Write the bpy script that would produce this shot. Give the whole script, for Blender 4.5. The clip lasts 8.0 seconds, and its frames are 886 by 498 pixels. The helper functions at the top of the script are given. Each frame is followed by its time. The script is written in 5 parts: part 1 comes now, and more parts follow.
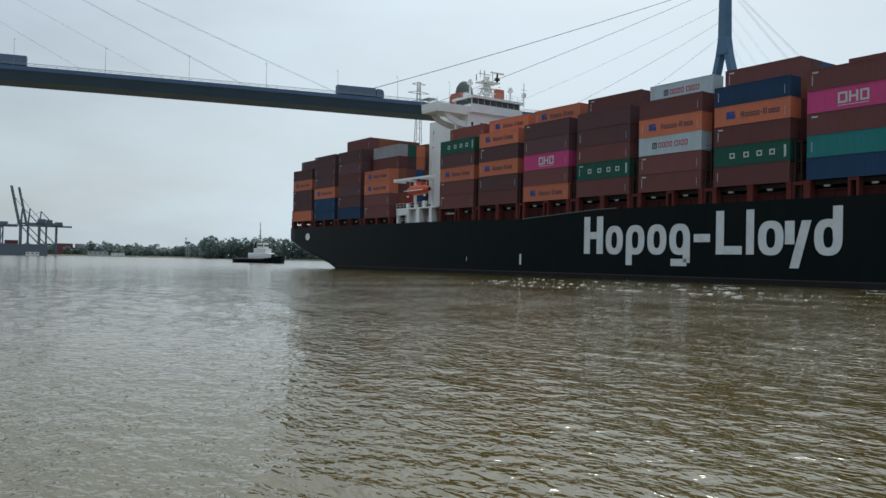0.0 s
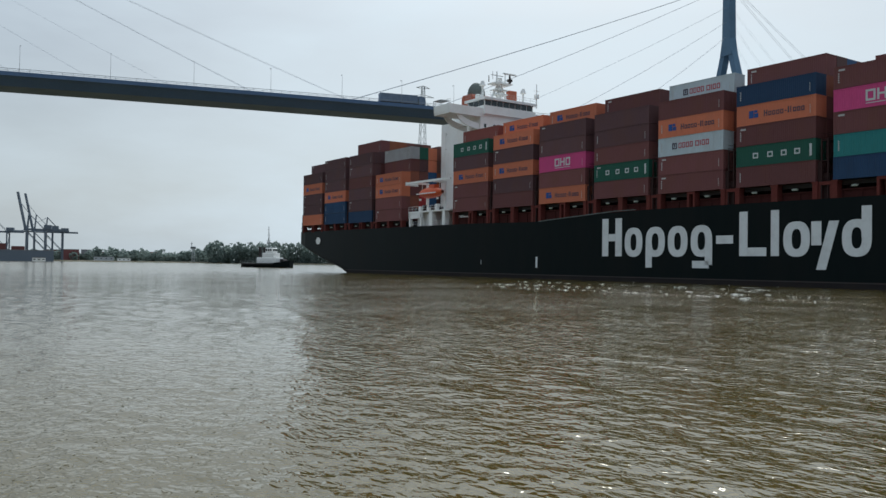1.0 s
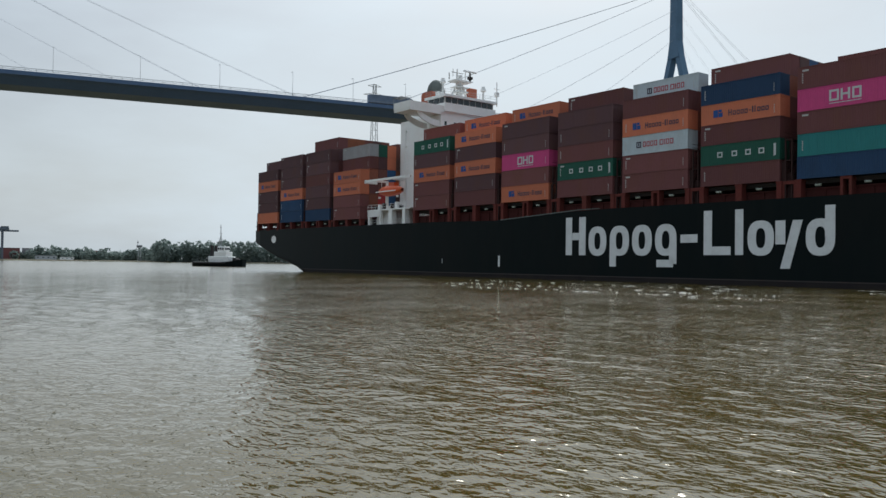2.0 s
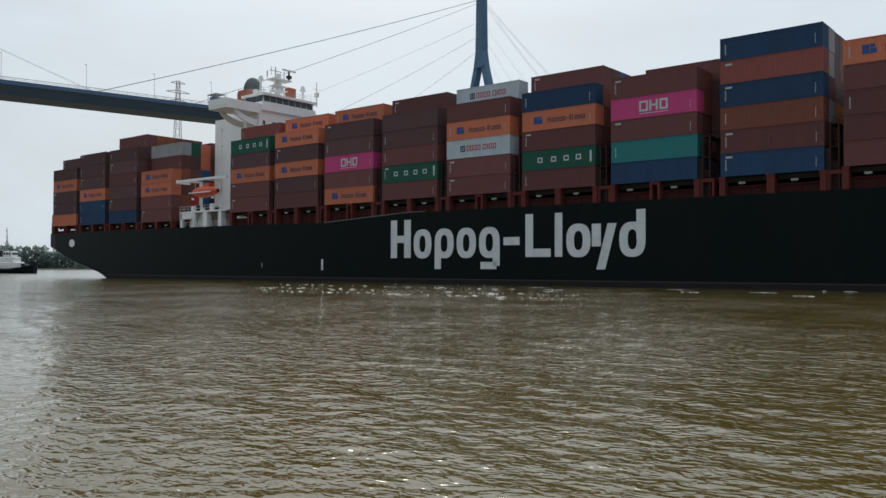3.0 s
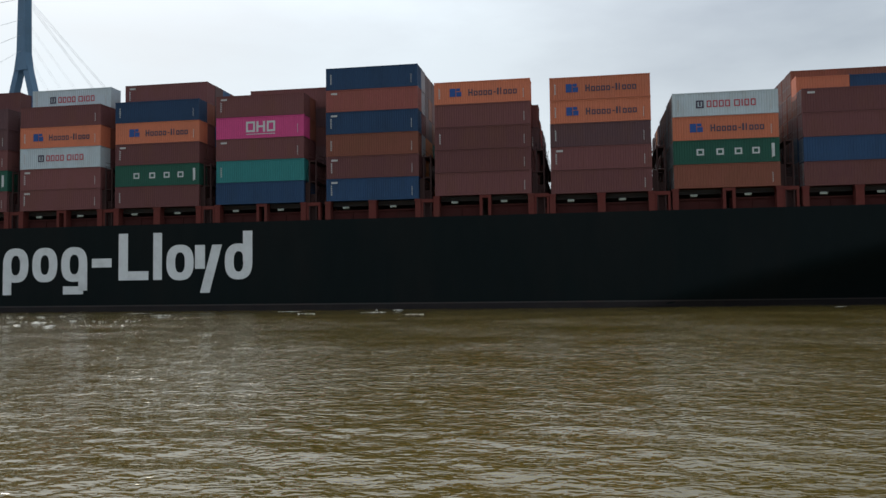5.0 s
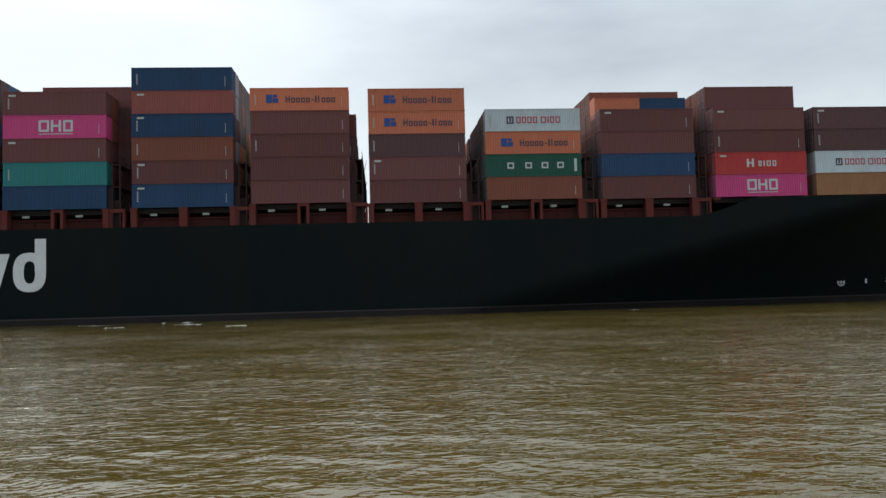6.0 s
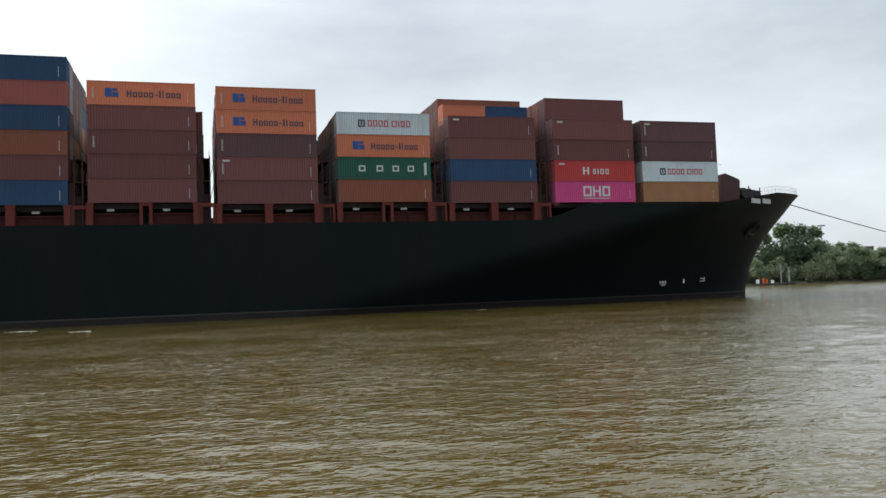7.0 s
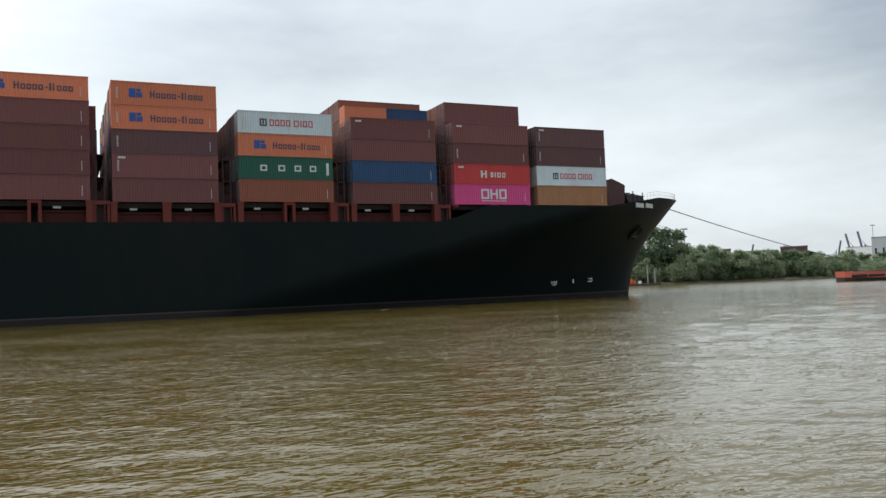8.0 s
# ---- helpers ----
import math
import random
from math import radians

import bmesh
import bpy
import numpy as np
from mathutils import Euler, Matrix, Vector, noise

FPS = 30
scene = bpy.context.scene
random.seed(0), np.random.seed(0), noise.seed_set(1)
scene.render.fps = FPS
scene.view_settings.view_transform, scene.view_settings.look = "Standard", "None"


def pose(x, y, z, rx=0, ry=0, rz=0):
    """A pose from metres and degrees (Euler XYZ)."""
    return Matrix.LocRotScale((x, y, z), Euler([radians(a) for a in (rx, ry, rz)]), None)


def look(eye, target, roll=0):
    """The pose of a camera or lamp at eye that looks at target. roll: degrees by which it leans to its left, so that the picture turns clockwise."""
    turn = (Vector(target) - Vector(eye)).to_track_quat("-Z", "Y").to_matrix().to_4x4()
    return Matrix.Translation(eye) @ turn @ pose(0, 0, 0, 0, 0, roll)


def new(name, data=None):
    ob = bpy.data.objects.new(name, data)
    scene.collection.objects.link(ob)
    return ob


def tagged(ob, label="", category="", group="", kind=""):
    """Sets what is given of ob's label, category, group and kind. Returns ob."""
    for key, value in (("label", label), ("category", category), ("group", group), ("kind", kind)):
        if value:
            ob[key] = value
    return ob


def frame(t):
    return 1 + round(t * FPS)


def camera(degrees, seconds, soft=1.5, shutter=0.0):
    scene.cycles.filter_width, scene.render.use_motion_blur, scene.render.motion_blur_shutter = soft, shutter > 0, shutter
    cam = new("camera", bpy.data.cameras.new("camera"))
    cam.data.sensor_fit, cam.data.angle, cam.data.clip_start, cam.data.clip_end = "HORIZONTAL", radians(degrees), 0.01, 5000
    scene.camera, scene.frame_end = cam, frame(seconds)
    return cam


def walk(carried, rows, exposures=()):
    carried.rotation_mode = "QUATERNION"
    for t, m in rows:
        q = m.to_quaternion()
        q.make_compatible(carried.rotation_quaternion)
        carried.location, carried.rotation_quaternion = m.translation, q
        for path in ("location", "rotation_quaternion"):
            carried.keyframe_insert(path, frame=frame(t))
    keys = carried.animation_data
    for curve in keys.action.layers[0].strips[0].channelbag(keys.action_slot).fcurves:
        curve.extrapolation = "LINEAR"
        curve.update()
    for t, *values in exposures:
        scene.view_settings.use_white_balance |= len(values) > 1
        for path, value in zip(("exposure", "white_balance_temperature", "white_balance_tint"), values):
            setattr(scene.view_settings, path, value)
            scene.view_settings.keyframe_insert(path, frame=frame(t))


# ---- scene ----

EYE = 2.364                      # height of the lens over the water
SHIP_Y = 102.86                  # distance of the ship's near side


def ship_pose(t):
    """The ship's pose: it glides ahead (+x) and slowly off."""
    return pose(2.9815 * t + 0.03835 * (t - 4) ** 2, SHIP_Y + 0.375 * (t - 4), 0, 0, 0, math.degrees(0.01711 * (t - 4) / 50))


cam = camera(56.08, 8.0, soft=1.5)
PATH = [
    (0.0, 55.266, 0.869, 1.139), (0.5, 55.624, 0.616, 0.756), (1.0, 55.627, 1.097, 0.786), (1.2, 55.599, 1.091, 0.858),
    (2.3, 49.465, 1.098, 0.55), (2.5, 47.047, 1.142, 0.39), (3.0, 39.368, 1.392, 0.195), (3.5, 31.631, 1.752, 0.038),
    (4.0, 23.963, 2.349, -0.086), (4.5, 16.718, 2.738, -0.324), (4.7, 13.953, 2.726, -0.559), (5.8, -1.449, 3.112, -1.121),
    (6.0, -4.338, 3.2, -1.541), (6.5, -10.422, 3.137, -1.894), (7.0, -16.233, 2.997, -2.066), (7.5, -20.964, 2.864, -2.111),
    (8.0, -24.53, 2.75, -2.231),
]


def camera_pose(yaw, pitch, roll):
    return pose(0, 0, EYE, 90, 0, yaw) @ pose(0, 0, 0, pitch, 0, 0) @ pose(0, 0, 0, 0, 0, roll)


walk(cam, [(t, camera_pose(y, p, r)) for t, y, p, r in PATH], exposures=[(0, 0.05, 6150, 6), (1.2, 0.05, 6250, 7), (2.5, 0.05, 6400, 9), (4.5, 0.19, 6550, 10), (6.5, 0.55, 6650, 10), (8, 0.70, 6750, 10)])

# ---- world, sun ----
SUN_LEFT, SUN_UP = 43.0, 46.0    # degrees left of +y, and over the horizon
world = bpy.data.worlds.new("sky")
scene.world = world
world.use_nodes = True
wn, wl = world.node_tree.nodes, world.node_tree.links
wn.clear()
w_out = wn.new("ShaderNodeOutputWorld")
w_bg = wn.new("ShaderNodeBackground")
sky = wn.new("ShaderNodeTexSky")
sky.sky_type = "NISHITA"
sky.sun_disc = False
sky.sun_elevation = radians(SUN_UP)
sky.sun_rotation = radians(-SUN_LEFT)
sky.dust_density = 4.0
sky.air_density = 1.0
w_scale = wn.new("ShaderNodeVectorMath")
w_scale.operation = "SCALE"
w_scale.inputs["Scale"].default_value = 0.062
w_co = wn.new("ShaderNodeTexCoord")
w_map = wn.new("ShaderNodeMapping")
w_map.inputs["Scale"].default_value = (1.0, 1.0, 3.2)
w_noise = wn.new("ShaderNodeTexNoise")
w_noise.inputs["Scale"].default_value = 1.6
w_noise.inputs["Detail"].default_value = 7
w_noise.inputs["Roughness"].default_value = 0.55
w_ramp = wn.new("ShaderNodeValToRGB")
w_ramp.color_ramp.elements[0].position, w_ramp.color_ramp.elements[0].color = 0.34, (0.50, 0.50, 0.50, 1)
w_ramp.color_ramp.elements[1].position, w_ramp.color_ramp.elements[1].color = 0.66, (0.97, 0.97, 0.97, 1)
w_mix = wn.new("ShaderNodeMix")
w_mix.data_type = "RGBA"
w_mix.inputs[7].default_value = (0.74, 0.80, 0.83, 1)
# cloud faces turned to the sun, on the far side of the sky, are the brightest
w_dot = wn.new("ShaderNodeVectorMath")
w_dot.operation = "DOT_PRODUCT"
w_dot.inputs[1].default_value = (-math.sin(radians(SUN_LEFT)) * math.cos(radians(SUN_UP)), math.cos(radians(SUN_LEFT)) * math.cos(radians(SUN_UP)), math.sin(radians(SUN_UP)))
w_glow = wn.new("ShaderNodeMapRange")
w_glow.interpolation_type = "SMOOTHSTEP"
w_glow.inputs["From Min"].default_value, w_glow.inputs["From Max"].default_value = -0.95, -0.05
w_glow.inputs["To Min"].default_value, w_glow.inputs["To Max"].default_value = 1.04, 0.86
w_cloud = wn.new("ShaderNodeVectorMath")
w_cloud.operation = "SCALE"
w_cloud.inputs[0].default_value = (0.68, 0.76, 0.82)
wl.new(w_co.outputs["Generated"], w_dot.inputs[0])
wl.new(w_dot.outputs["Value"], w_glow.inputs[0])
# and thin cloud scatters the sun's light forward round the sun
w_near = wn.new("ShaderNodeMapRange")
w_near.interpolation_type = "SMOOTHSTEP"
w_near.inputs["From Min"].default_value, w_near.inputs["From Max"].default_value = 0.40, 0.97
w_near.inputs["To Min"].default_value, w_near.inputs["To Max"].default_value = 1.0, 1.26
w_both = wn.new("ShaderNodeMath")
w_both.operation = "MULTIPLY"
wl.new(w_dot.outputs["Value"], w_near.inputs[0])
wl.new(w_glow.outputs[0], w_both.inputs[0])
wl.new(w_near.outputs[0], w_both.inputs[1])
# most of all close to the sun's veiled disc
w_core = wn.new("ShaderNodeMapRange")
w_core.interpolation_type = "SMOOTHSTEP"
w_core.inputs["From Min"].default_value, w_core.inputs["From Max"].default_value = 0.90, 0.995
w_core.inputs["To Min"].default_value, w_core.inputs["To Max"].default_value = 1.0, 1.3
w_all = wn.new("ShaderNodeMath")
w_all.operation = "MULTIPLY"
wl.new(w_dot.outputs["Value"], w_core.inputs[0])
wl.new(w_both.outputs[0], w_all.inputs[0])
wl.new(w_core.outputs[0], w_all.inputs[1])
# a covered sky is brighter overhead than low down
w_over = wn.new("ShaderNodeMapRange")
w_over.inputs["From Min"].default_value, w_over.inputs["From Max"].default_value = 0.28, 1.0
w_over.inputs["To Min"].default_value, w_over.inputs["To Max"].default_value = 1.0, 2.6
w_sum = wn.new("ShaderNodeMath")
w_sum.operation = "MULTIPLY"
wl.new(w_over.outputs[0], w_sum.inputs[0])
wl.new(w_all.outputs[0], w_sum.inputs[1])
wl.new(w_sum.outputs[0], w_cloud.inputs["Scale"])
wl.new(w_cloud.outputs[0], w_mix.inputs[7])
wl.new(sky.outputs[0], w_scale.inputs[0])
wl.new(w_co.outputs["Generated"], w_map.inputs[0])
wl.new(w_map.outputs[0], w_noise.inputs["Vector"])
wl.new(w_noise.outputs["Fac"], w_ramp.inputs[0])
# the cloud thins out higher up, away from the sun
w_sep = wn.new("ShaderNodeSeparateXYZ")
w_high = wn.new("ShaderNodeMapRange")
w_high.interpolation_type = "SMOOTHSTEP"
w_high.inputs["From Min"].default_value, w_high.inputs["From Max"].default_value = 0.06, 0.36
w_high.inputs["To Min"].default_value, w_high.inputs["To Max"].default_value = 0.0, 0.36
w_away = wn.new("ShaderNodeMapRange")
w_away.inputs["From Min"].default_value, w_away.inputs["From Max"].default_value = 0.58, 0.80
w_away.inputs["To Min"].default_value, w_away.inputs["To Max"].default_value = 1.0, 0.15
w_thin = wn.new("ShaderNodeMath")
w_thin.operation = "MULTIPLY"
w_left = wn.new("ShaderNodeMath")
w_left.operation = "SUBTRACT"
w_left.use_clamp = True
wl.new(w_co.outputs["Generated"], w_sep.inputs[0])
wl.new(w_sep.outputs["Z"], w_high.inputs[0])
wl.new(w_sep.outputs["Z"], w_over.inputs[0])
wl.new(w_dot.outputs["Value"], w_away.inputs[0])
wl.new(w_high.outputs[0], w_thin.inputs[0])
wl.new(w_away.outputs[0], w_thin.inputs[1])
wl.new(w_ramp.outputs[0], w_left.inputs[0])
wl.new(w_thin.outputs[0], w_left.inputs[1])
wl.new(w_left.outputs[0], w_mix.inputs[0])
wl.new(w_scale.outputs[0], w_mix.inputs[6])
wl.new(w_mix.outputs[2], w_bg.inputs["Color"])
w_bg.inputs["Strength"].default_value = 1.0
wl.new(w_bg.outputs[0], w_out.inputs[0])

sun = new("sun", bpy.data.lights.new("sun", "SUN"))
sun.data.energy, sun.data.angle, sun.data.color = 0.7, radians(12.0), (1.0, 0.95, 0.86)
sun_from = Vector((-math.sin(radians(SUN_LEFT)) * math.cos(radians(SUN_UP)), math.cos(radians(SUN_LEFT)) * math.cos(radians(SUN_UP)), math.sin(radians(SUN_UP))))
sun.matrix_world = look(sun_from * 300, (0, 0, 0))


# ---- materials ----
def material(name, colour, rough=0.6, metal=0.0, grain=0.15, size=1.0, stain=None, stain_amount=0.0, bump=0.0, vary=0.0, spec=0.4, stretch=(1, 1, 1)):
    """A surface with fine grain, larger stains, a little relief and a tone that differs from object to object."""
    m = bpy.data.materials.new(name)
    m.use_nodes = True
    n, l = m.node_tree.nodes, m.node_tree.links
    b = n["Principled BSDF"]
    b.inputs["Metallic"].default_value = metal
    b.inputs["Specular IOR Level"].default_value = spec
    co = n.new("ShaderNodeTexCoord")
    mp = n.new("ShaderNodeMapping")
    mp.inputs["Scale"].default_value = stretch
    l.new(co.outputs["Object"], mp.inputs[0])
    fine = n.new("ShaderNodeTexNoise")
    fine.inputs["Scale"].default_value = 6.0 / size
    fine.inputs["Detail"].default_value = 6
    broad = n.new("ShaderNodeTexNoise")
    broad.inputs["Scale"].default_value = 0.55 / size
    broad.inputs["Detail"].default_value = 5
    broad.inputs["Roughness"].default_value = 0.65
    info = n.new("ShaderNodeObjectInfo")
    off = n.new("ShaderNodeVectorMath")
    off.operation = "MULTIPLY_ADD"
    off.inputs[1].default_value = (1, 1, 1)
    spread = n.new("ShaderNodeMath")
    spread.operation = "MULTIPLY"
    spread.inputs[1].default_value = 57.0
    l.new(info.outputs["Random"], spread.inputs[0])
    l.new(mp.outputs[0], off.inputs[0])
    l.new(spread.outputs[0], off.inputs[2])
    for k in (fine, broad):
        l.new(off.outputs[0], k.inputs["Vector"])
    tone = n.new("ShaderNodeMapRange")
    tone.inputs["To Min"].default_value, tone.inputs["To Max"].default_value = 1 - grain, 1 + grain
    l.new(fine.outputs["Fac"], tone.inputs[0])
    each = n.new("ShaderNodeMapRange")
    each.inputs["To Min"].default_value, each.inputs["To Max"].default_value = 1 - vary, 1 + vary
    l.new(info.outputs["Random"], each.inputs[0])
    both = n.new("ShaderNodeMath")
    both.operation = "MULTIPLY"
    l.new(tone.outputs[0], both.inputs[0])
    l.new(each.outputs[0], both.inputs[1])
    base = n.new("ShaderNodeVectorMath")
    base.operation = "SCALE"
    base.inputs[0].default_value = colour
    l.new(both.outputs[0], base.inputs["Scale"])
    dirt = n.new("ShaderNodeMapRange")
    dirt.inputs["From Min"].default_value, dirt.inputs["From Max"].default_value = 0.45, 0.75
    dirt.inputs["To Max"].default_value = stain_amount
    l.new(broad.outputs["Fac"], dirt.inputs[0])
    mix = n.new("ShaderNodeMix")
    mix.data_type = "RGBA"
    l.new(dirt.outputs[0], mix.inputs[0])
    l.new(base.outputs[0], mix.inputs[6])
    mix.inputs[7].default_value = (*(stain or [c * 0.6 for c in colour]), 1)
    l.new(mix.outputs[2], b.inputs["Base Color"])
    gloss = n.new("ShaderNodeMapRange")
    gloss.inputs["To Min"].default_value, gloss.inputs["To Max"].default_value = max(rough - 0.1, 0.02), min(rough + 0.1, 1)
    l.new(broad.outputs["Fac"], gloss.inputs[0])
    l.new(gloss.outputs[0], b.inputs["Roughness"])
    if bump:
        bp = n.new("ShaderNodeBump")
        bp.inputs["Strength"].default_value = bump
        bp.inputs["Distance"].default_value = 0.05 * size
        l.new(fine.outputs["Fac"], bp.inputs["Height"])
        l.new(bp.outputs[0], b.inputs["Normal"])
    return m


RUST = (0.16, 0.07, 0.035)
PAINT = {k: material("container_" + k, c, 0.62, grain=0.10, size=1.5, stain=st, stain_amount=a, vary=v, spec=0.25, stretch=(1, 1, 0.45)) for k, c, st, a, v in (
    ("brown", (0.160, 0.060, 0.060), RUST, 0.35, 0.22), ("dark", (0.110, 0.056, 0.062), RUST, 0.3, 0.2), ("rust", (0.24, 0.080, 0.052), RUST, 0.4, 0.15),
    ("orange", (0.56, 0.172, 0.092), (0.45, 0.16, 0.10), 0.5, 0.12), ("faded", (0.27, 0.080, 0.068), RUST, 0.35, 0.1), ("blue", (0.020, 0.056, 0.125), (0.020, 0.036, 0.066), 0.45, 0.18),
    ("green", (0.019, 0.098, 0.068), (0.02, 0.06, 0.045), 0.3, 0.1), ("teal", (0.032, 0.215, 0.215), (0.03, 0.15, 0.15), 0.35, 0.1),
    ("magenta", (0.56, 0.068, 0.215), (0.4, 0.06, 0.16), 0.35, 0.08), ("white", (0.52, 0.60, 0.64), (0.36, 0.36, 0.34), 0.45, 0.08),
    ("red", (0.42, 0.045, 0.045), (0.25, 0.04, 0.035), 0.35, 0.1), ("grey", (0.34, 0.34, 0.35), (0.2, 0.17, 0.15), 0.4, 0.1), ("tan", (0.30, 0.15, 0.075), RUST, 0.4, 0.1))}
M_HULL = material("hull_paint", (0.0054, 0.0096, 0.0102), 0.42, grain=0.2, size=6, stain=(0.015, 0.015, 0.014), stain_amount=0.6, spec=0.06, stretch=(1, 1, 0.3))
M_BOOT = material("boot_topping", (0.022, 0.019, 0.020), 0.75, spec=0.1, grain=0.25, size=2, stain=(0.034, 0.030, 0.026), stain_amount=0.8)
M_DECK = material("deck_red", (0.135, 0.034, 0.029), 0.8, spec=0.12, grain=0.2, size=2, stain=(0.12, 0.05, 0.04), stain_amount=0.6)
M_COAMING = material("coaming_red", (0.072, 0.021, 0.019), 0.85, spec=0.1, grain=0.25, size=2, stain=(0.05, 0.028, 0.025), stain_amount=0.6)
M_BREAK = material("breakwater_paint", (0.075, 0.032, 0.030), 0.7, grain=0.2, stain=(0.04, 0.03, 0.03), stain_amount=0.6)
M_LASHING = material("lashing_bridge_paint", (0.050, 0.026, 0.025), 0.8, spec=0.12, grain=0.25, stain=(0.03, 0.024, 0.022), stain_amount=0.6)
M_STEEL_DARK = material("dark_steel", (0.035, 0.032, 0.032), 0.7, grain=0.2, stain=(0.08, 0.04, 0.03), stain_amount=0.5)
M_WHITE = material("ship_white", (0.88, 0.88, 0.86), 0.5, grain=0.04, size=3, stain=(0.55, 0.47, 0.40), stain_amount=0.25)
M_LETTER = material("lettering_white", (0.70, 0.72, 0.72), 0.6, grain=0.08, size=1, stain=(0.45, 0.45, 0.44), stain_amount=0.5)
M_MARK = material("marking_white", (0.55, 0.57, 0.57), 0.6, grain=0.1)
M_CODE = material("code_grey", (0.48, 0.48, 0.47), 0.7, grain=0.3, size=0.3)
M_MARK_BLUE = material("marking_blue", (0.015, 0.07, 0.26), 0.6, grain=0.1)
M_MARK_RED = material("marking_red", (0.45, 0.05, 0.07), 0.6, grain=0.1)
M_MARK_DARK = material("marking_dark", (0.06, 0.05, 0.08), 0.6, grain=0.1)
M_FUNNEL = material("funnel_orange", (0.46, 0.12, 0.065), 0.55, grain=0.08, size=2, stain=(0.3, 0.12, 0.06), stain_amount=0.4)
M_LIFEBOAT = material("lifeboat_orange", (0.66, 0.10, 0.025), 0.35, grain=0.06, stain=(0.5, 0.12, 0.05), stain_amount=0.3)
M_CONCRETE = material("bridge_concrete", (0.30, 0.31, 0.32), 0.85, grain=0.12, size=4, stain=(0.2, 0.2, 0.2), stain_amount=0.5)
M_GIRDER = material("girder_blue_grey", (0.090, 0.155, 0.275), 0.6, grain=0.1, size=5, stain=(0.07, 0.12, 0.21), stain_amount=0.6)
M_PYLON = material("pylon_blue_grey", (0.085, 0.17, 0.27), 0.6, grain=0.08, size=5, stain=(0.06, 0.10, 0.15), stain_amount=0.5)
M_CABLE = material("cable_grey", (0.30, 0.33, 0.37), 0.6, grain=0.05)
M_SOOT = material("sooty_grey_paint", (0.13, 0.15, 0.14), 0.7, grain=0.2, size=1.5, stain=(0.05, 0.05, 0.05), stain_amount=0.6)
M_GALV = material("galvanised_steel", (0.30, 0.32, 0.33), 0.5, metal=0.6, grain=0.1)
M_TARP = material("truck_tarp", (0.15, 0.20, 0.28), 0.6, grain=0.1, stain=(0.07, 0.09, 0.12), stain_amount=0.4)
M_TYRE = material("tyre_rubber", (0.02, 0.02, 0.02), 0.85, grain=0.2)
# grey-blue with some of the far shore's haze put into the colour
M_CRANE = material("hazed_crane_blue", (0.13, 0.16, 0.20), 0.6, grain=0.1, size=5)
M_BARK = material("bark", (0.09, 0.065, 0.045), 0.9, grain=0.35, size=0.5, bump=0.5)
# bank leaves coloured paler than real ones, with the haze painted in
M_LEAF = material("hazed_leaf_green", (0.185, 0.215, 0.140), 0.7, grain=0.35, size=1.5, stain=(0.12, 0.16, 0.05), stain_amount=0.6, vary=0.25, spec=0.2)
M_LEAF_DARK = material("hazed_leaf_dark_green", (0.095, 0.132, 0.088), 0.7, grain=0.35, size=1.5, stain=(0.06, 0.10, 0.04), stain_amount=0.6, vary=0.2, spec=0.2)
# distance haze is mixed into this leaf colour
M_LEAF_FAR = material("hazed_leaf_grey_green", (0.15, 0.19, 0.18), 0.8, grain=0.3, size=20, stain=(0.11, 0.15, 0.12), stain_amount=0.6, spec=0.1)
M_EARTH = material("bank_earth", (0.16, 0.14, 0.10), 0.95, grain=0.3, size=4, stain=(0.08, 0.10, 0.05), stain_amount=0.8)
M_TUG_RED = material("tug_red", (0.40, 0.085, 0.055), 0.5, grain=0.1, stain=(0.25, 0.08, 0.05), stain_amount=0.4)
M_GREY_WALL = material("grey_cladding", (0.42, 0.44, 0.46), 0.7, grain=0.06, size=6, stain=(0.3, 0.31, 0.32), stain_amount=0.4)
M_ROOF = material("grey_roof", (0.22, 0.22, 0.23), 0.8, grain=0.1, size=4)
# white of the hull's foam, and of the flecks that imitate sun glints
M_FOAM_GLINT = material("foam", (0.72, 0.73, 0.70), 0.8, grain=0.2, size=0.4, bump=0.4)
M_LAMP_GREEN = material("work_light_housing", (0.45, 0.50, 0.44), 0.4, grain=0.05)
M_ROPE = material("tow_rope", (0.10, 0.085, 0.065), 0.9, grain=0.3, size=0.2)


def translucent(m, colour, share):
    """Thin leaves let light through."""
    n, l = m.node_tree.nodes, m.node_tree.links
    out = n["Material Output"]
    old = out.inputs["Surface"].links[0].from_socket
    tr = n.new("ShaderNodeBsdfTranslucent")
    tr.inputs["Color"].default_value = (*colour, 1)
    mx = n.new("ShaderNodeMixShader")
    mx.inputs[0].default_value = share
    l.new(old, mx.inputs[1])
    l.new(tr.outputs[0], mx.inputs[2])
    l.new(mx.outputs[0], out.inputs["Surface"])


# these tints are raised as well, to carry the haze before the trees
translucent(M_LEAF, (0.42, 0.49, 0.32), 0.6)
translucent(M_LEAF_DARK, (0.27, 0.36, 0.20), 0.55)
translucent(M_LEAF_FAR, (0.30, 0.36, 0.33), 0.6)


def glass_material():
    m = bpy.data.materials.new("dark_glass")
    m.use_nodes = True
    b = m.node_tree.nodes["Principled BSDF"]
    b.inputs["Base Color"].default_value = (0.02, 0.03, 0.035, 1)
    b.inputs["Roughness"].default_value = 0.03
    b.inputs["Specular IOR Level"].default_value = 0.6
    return m


M_GLASS = glass_material()


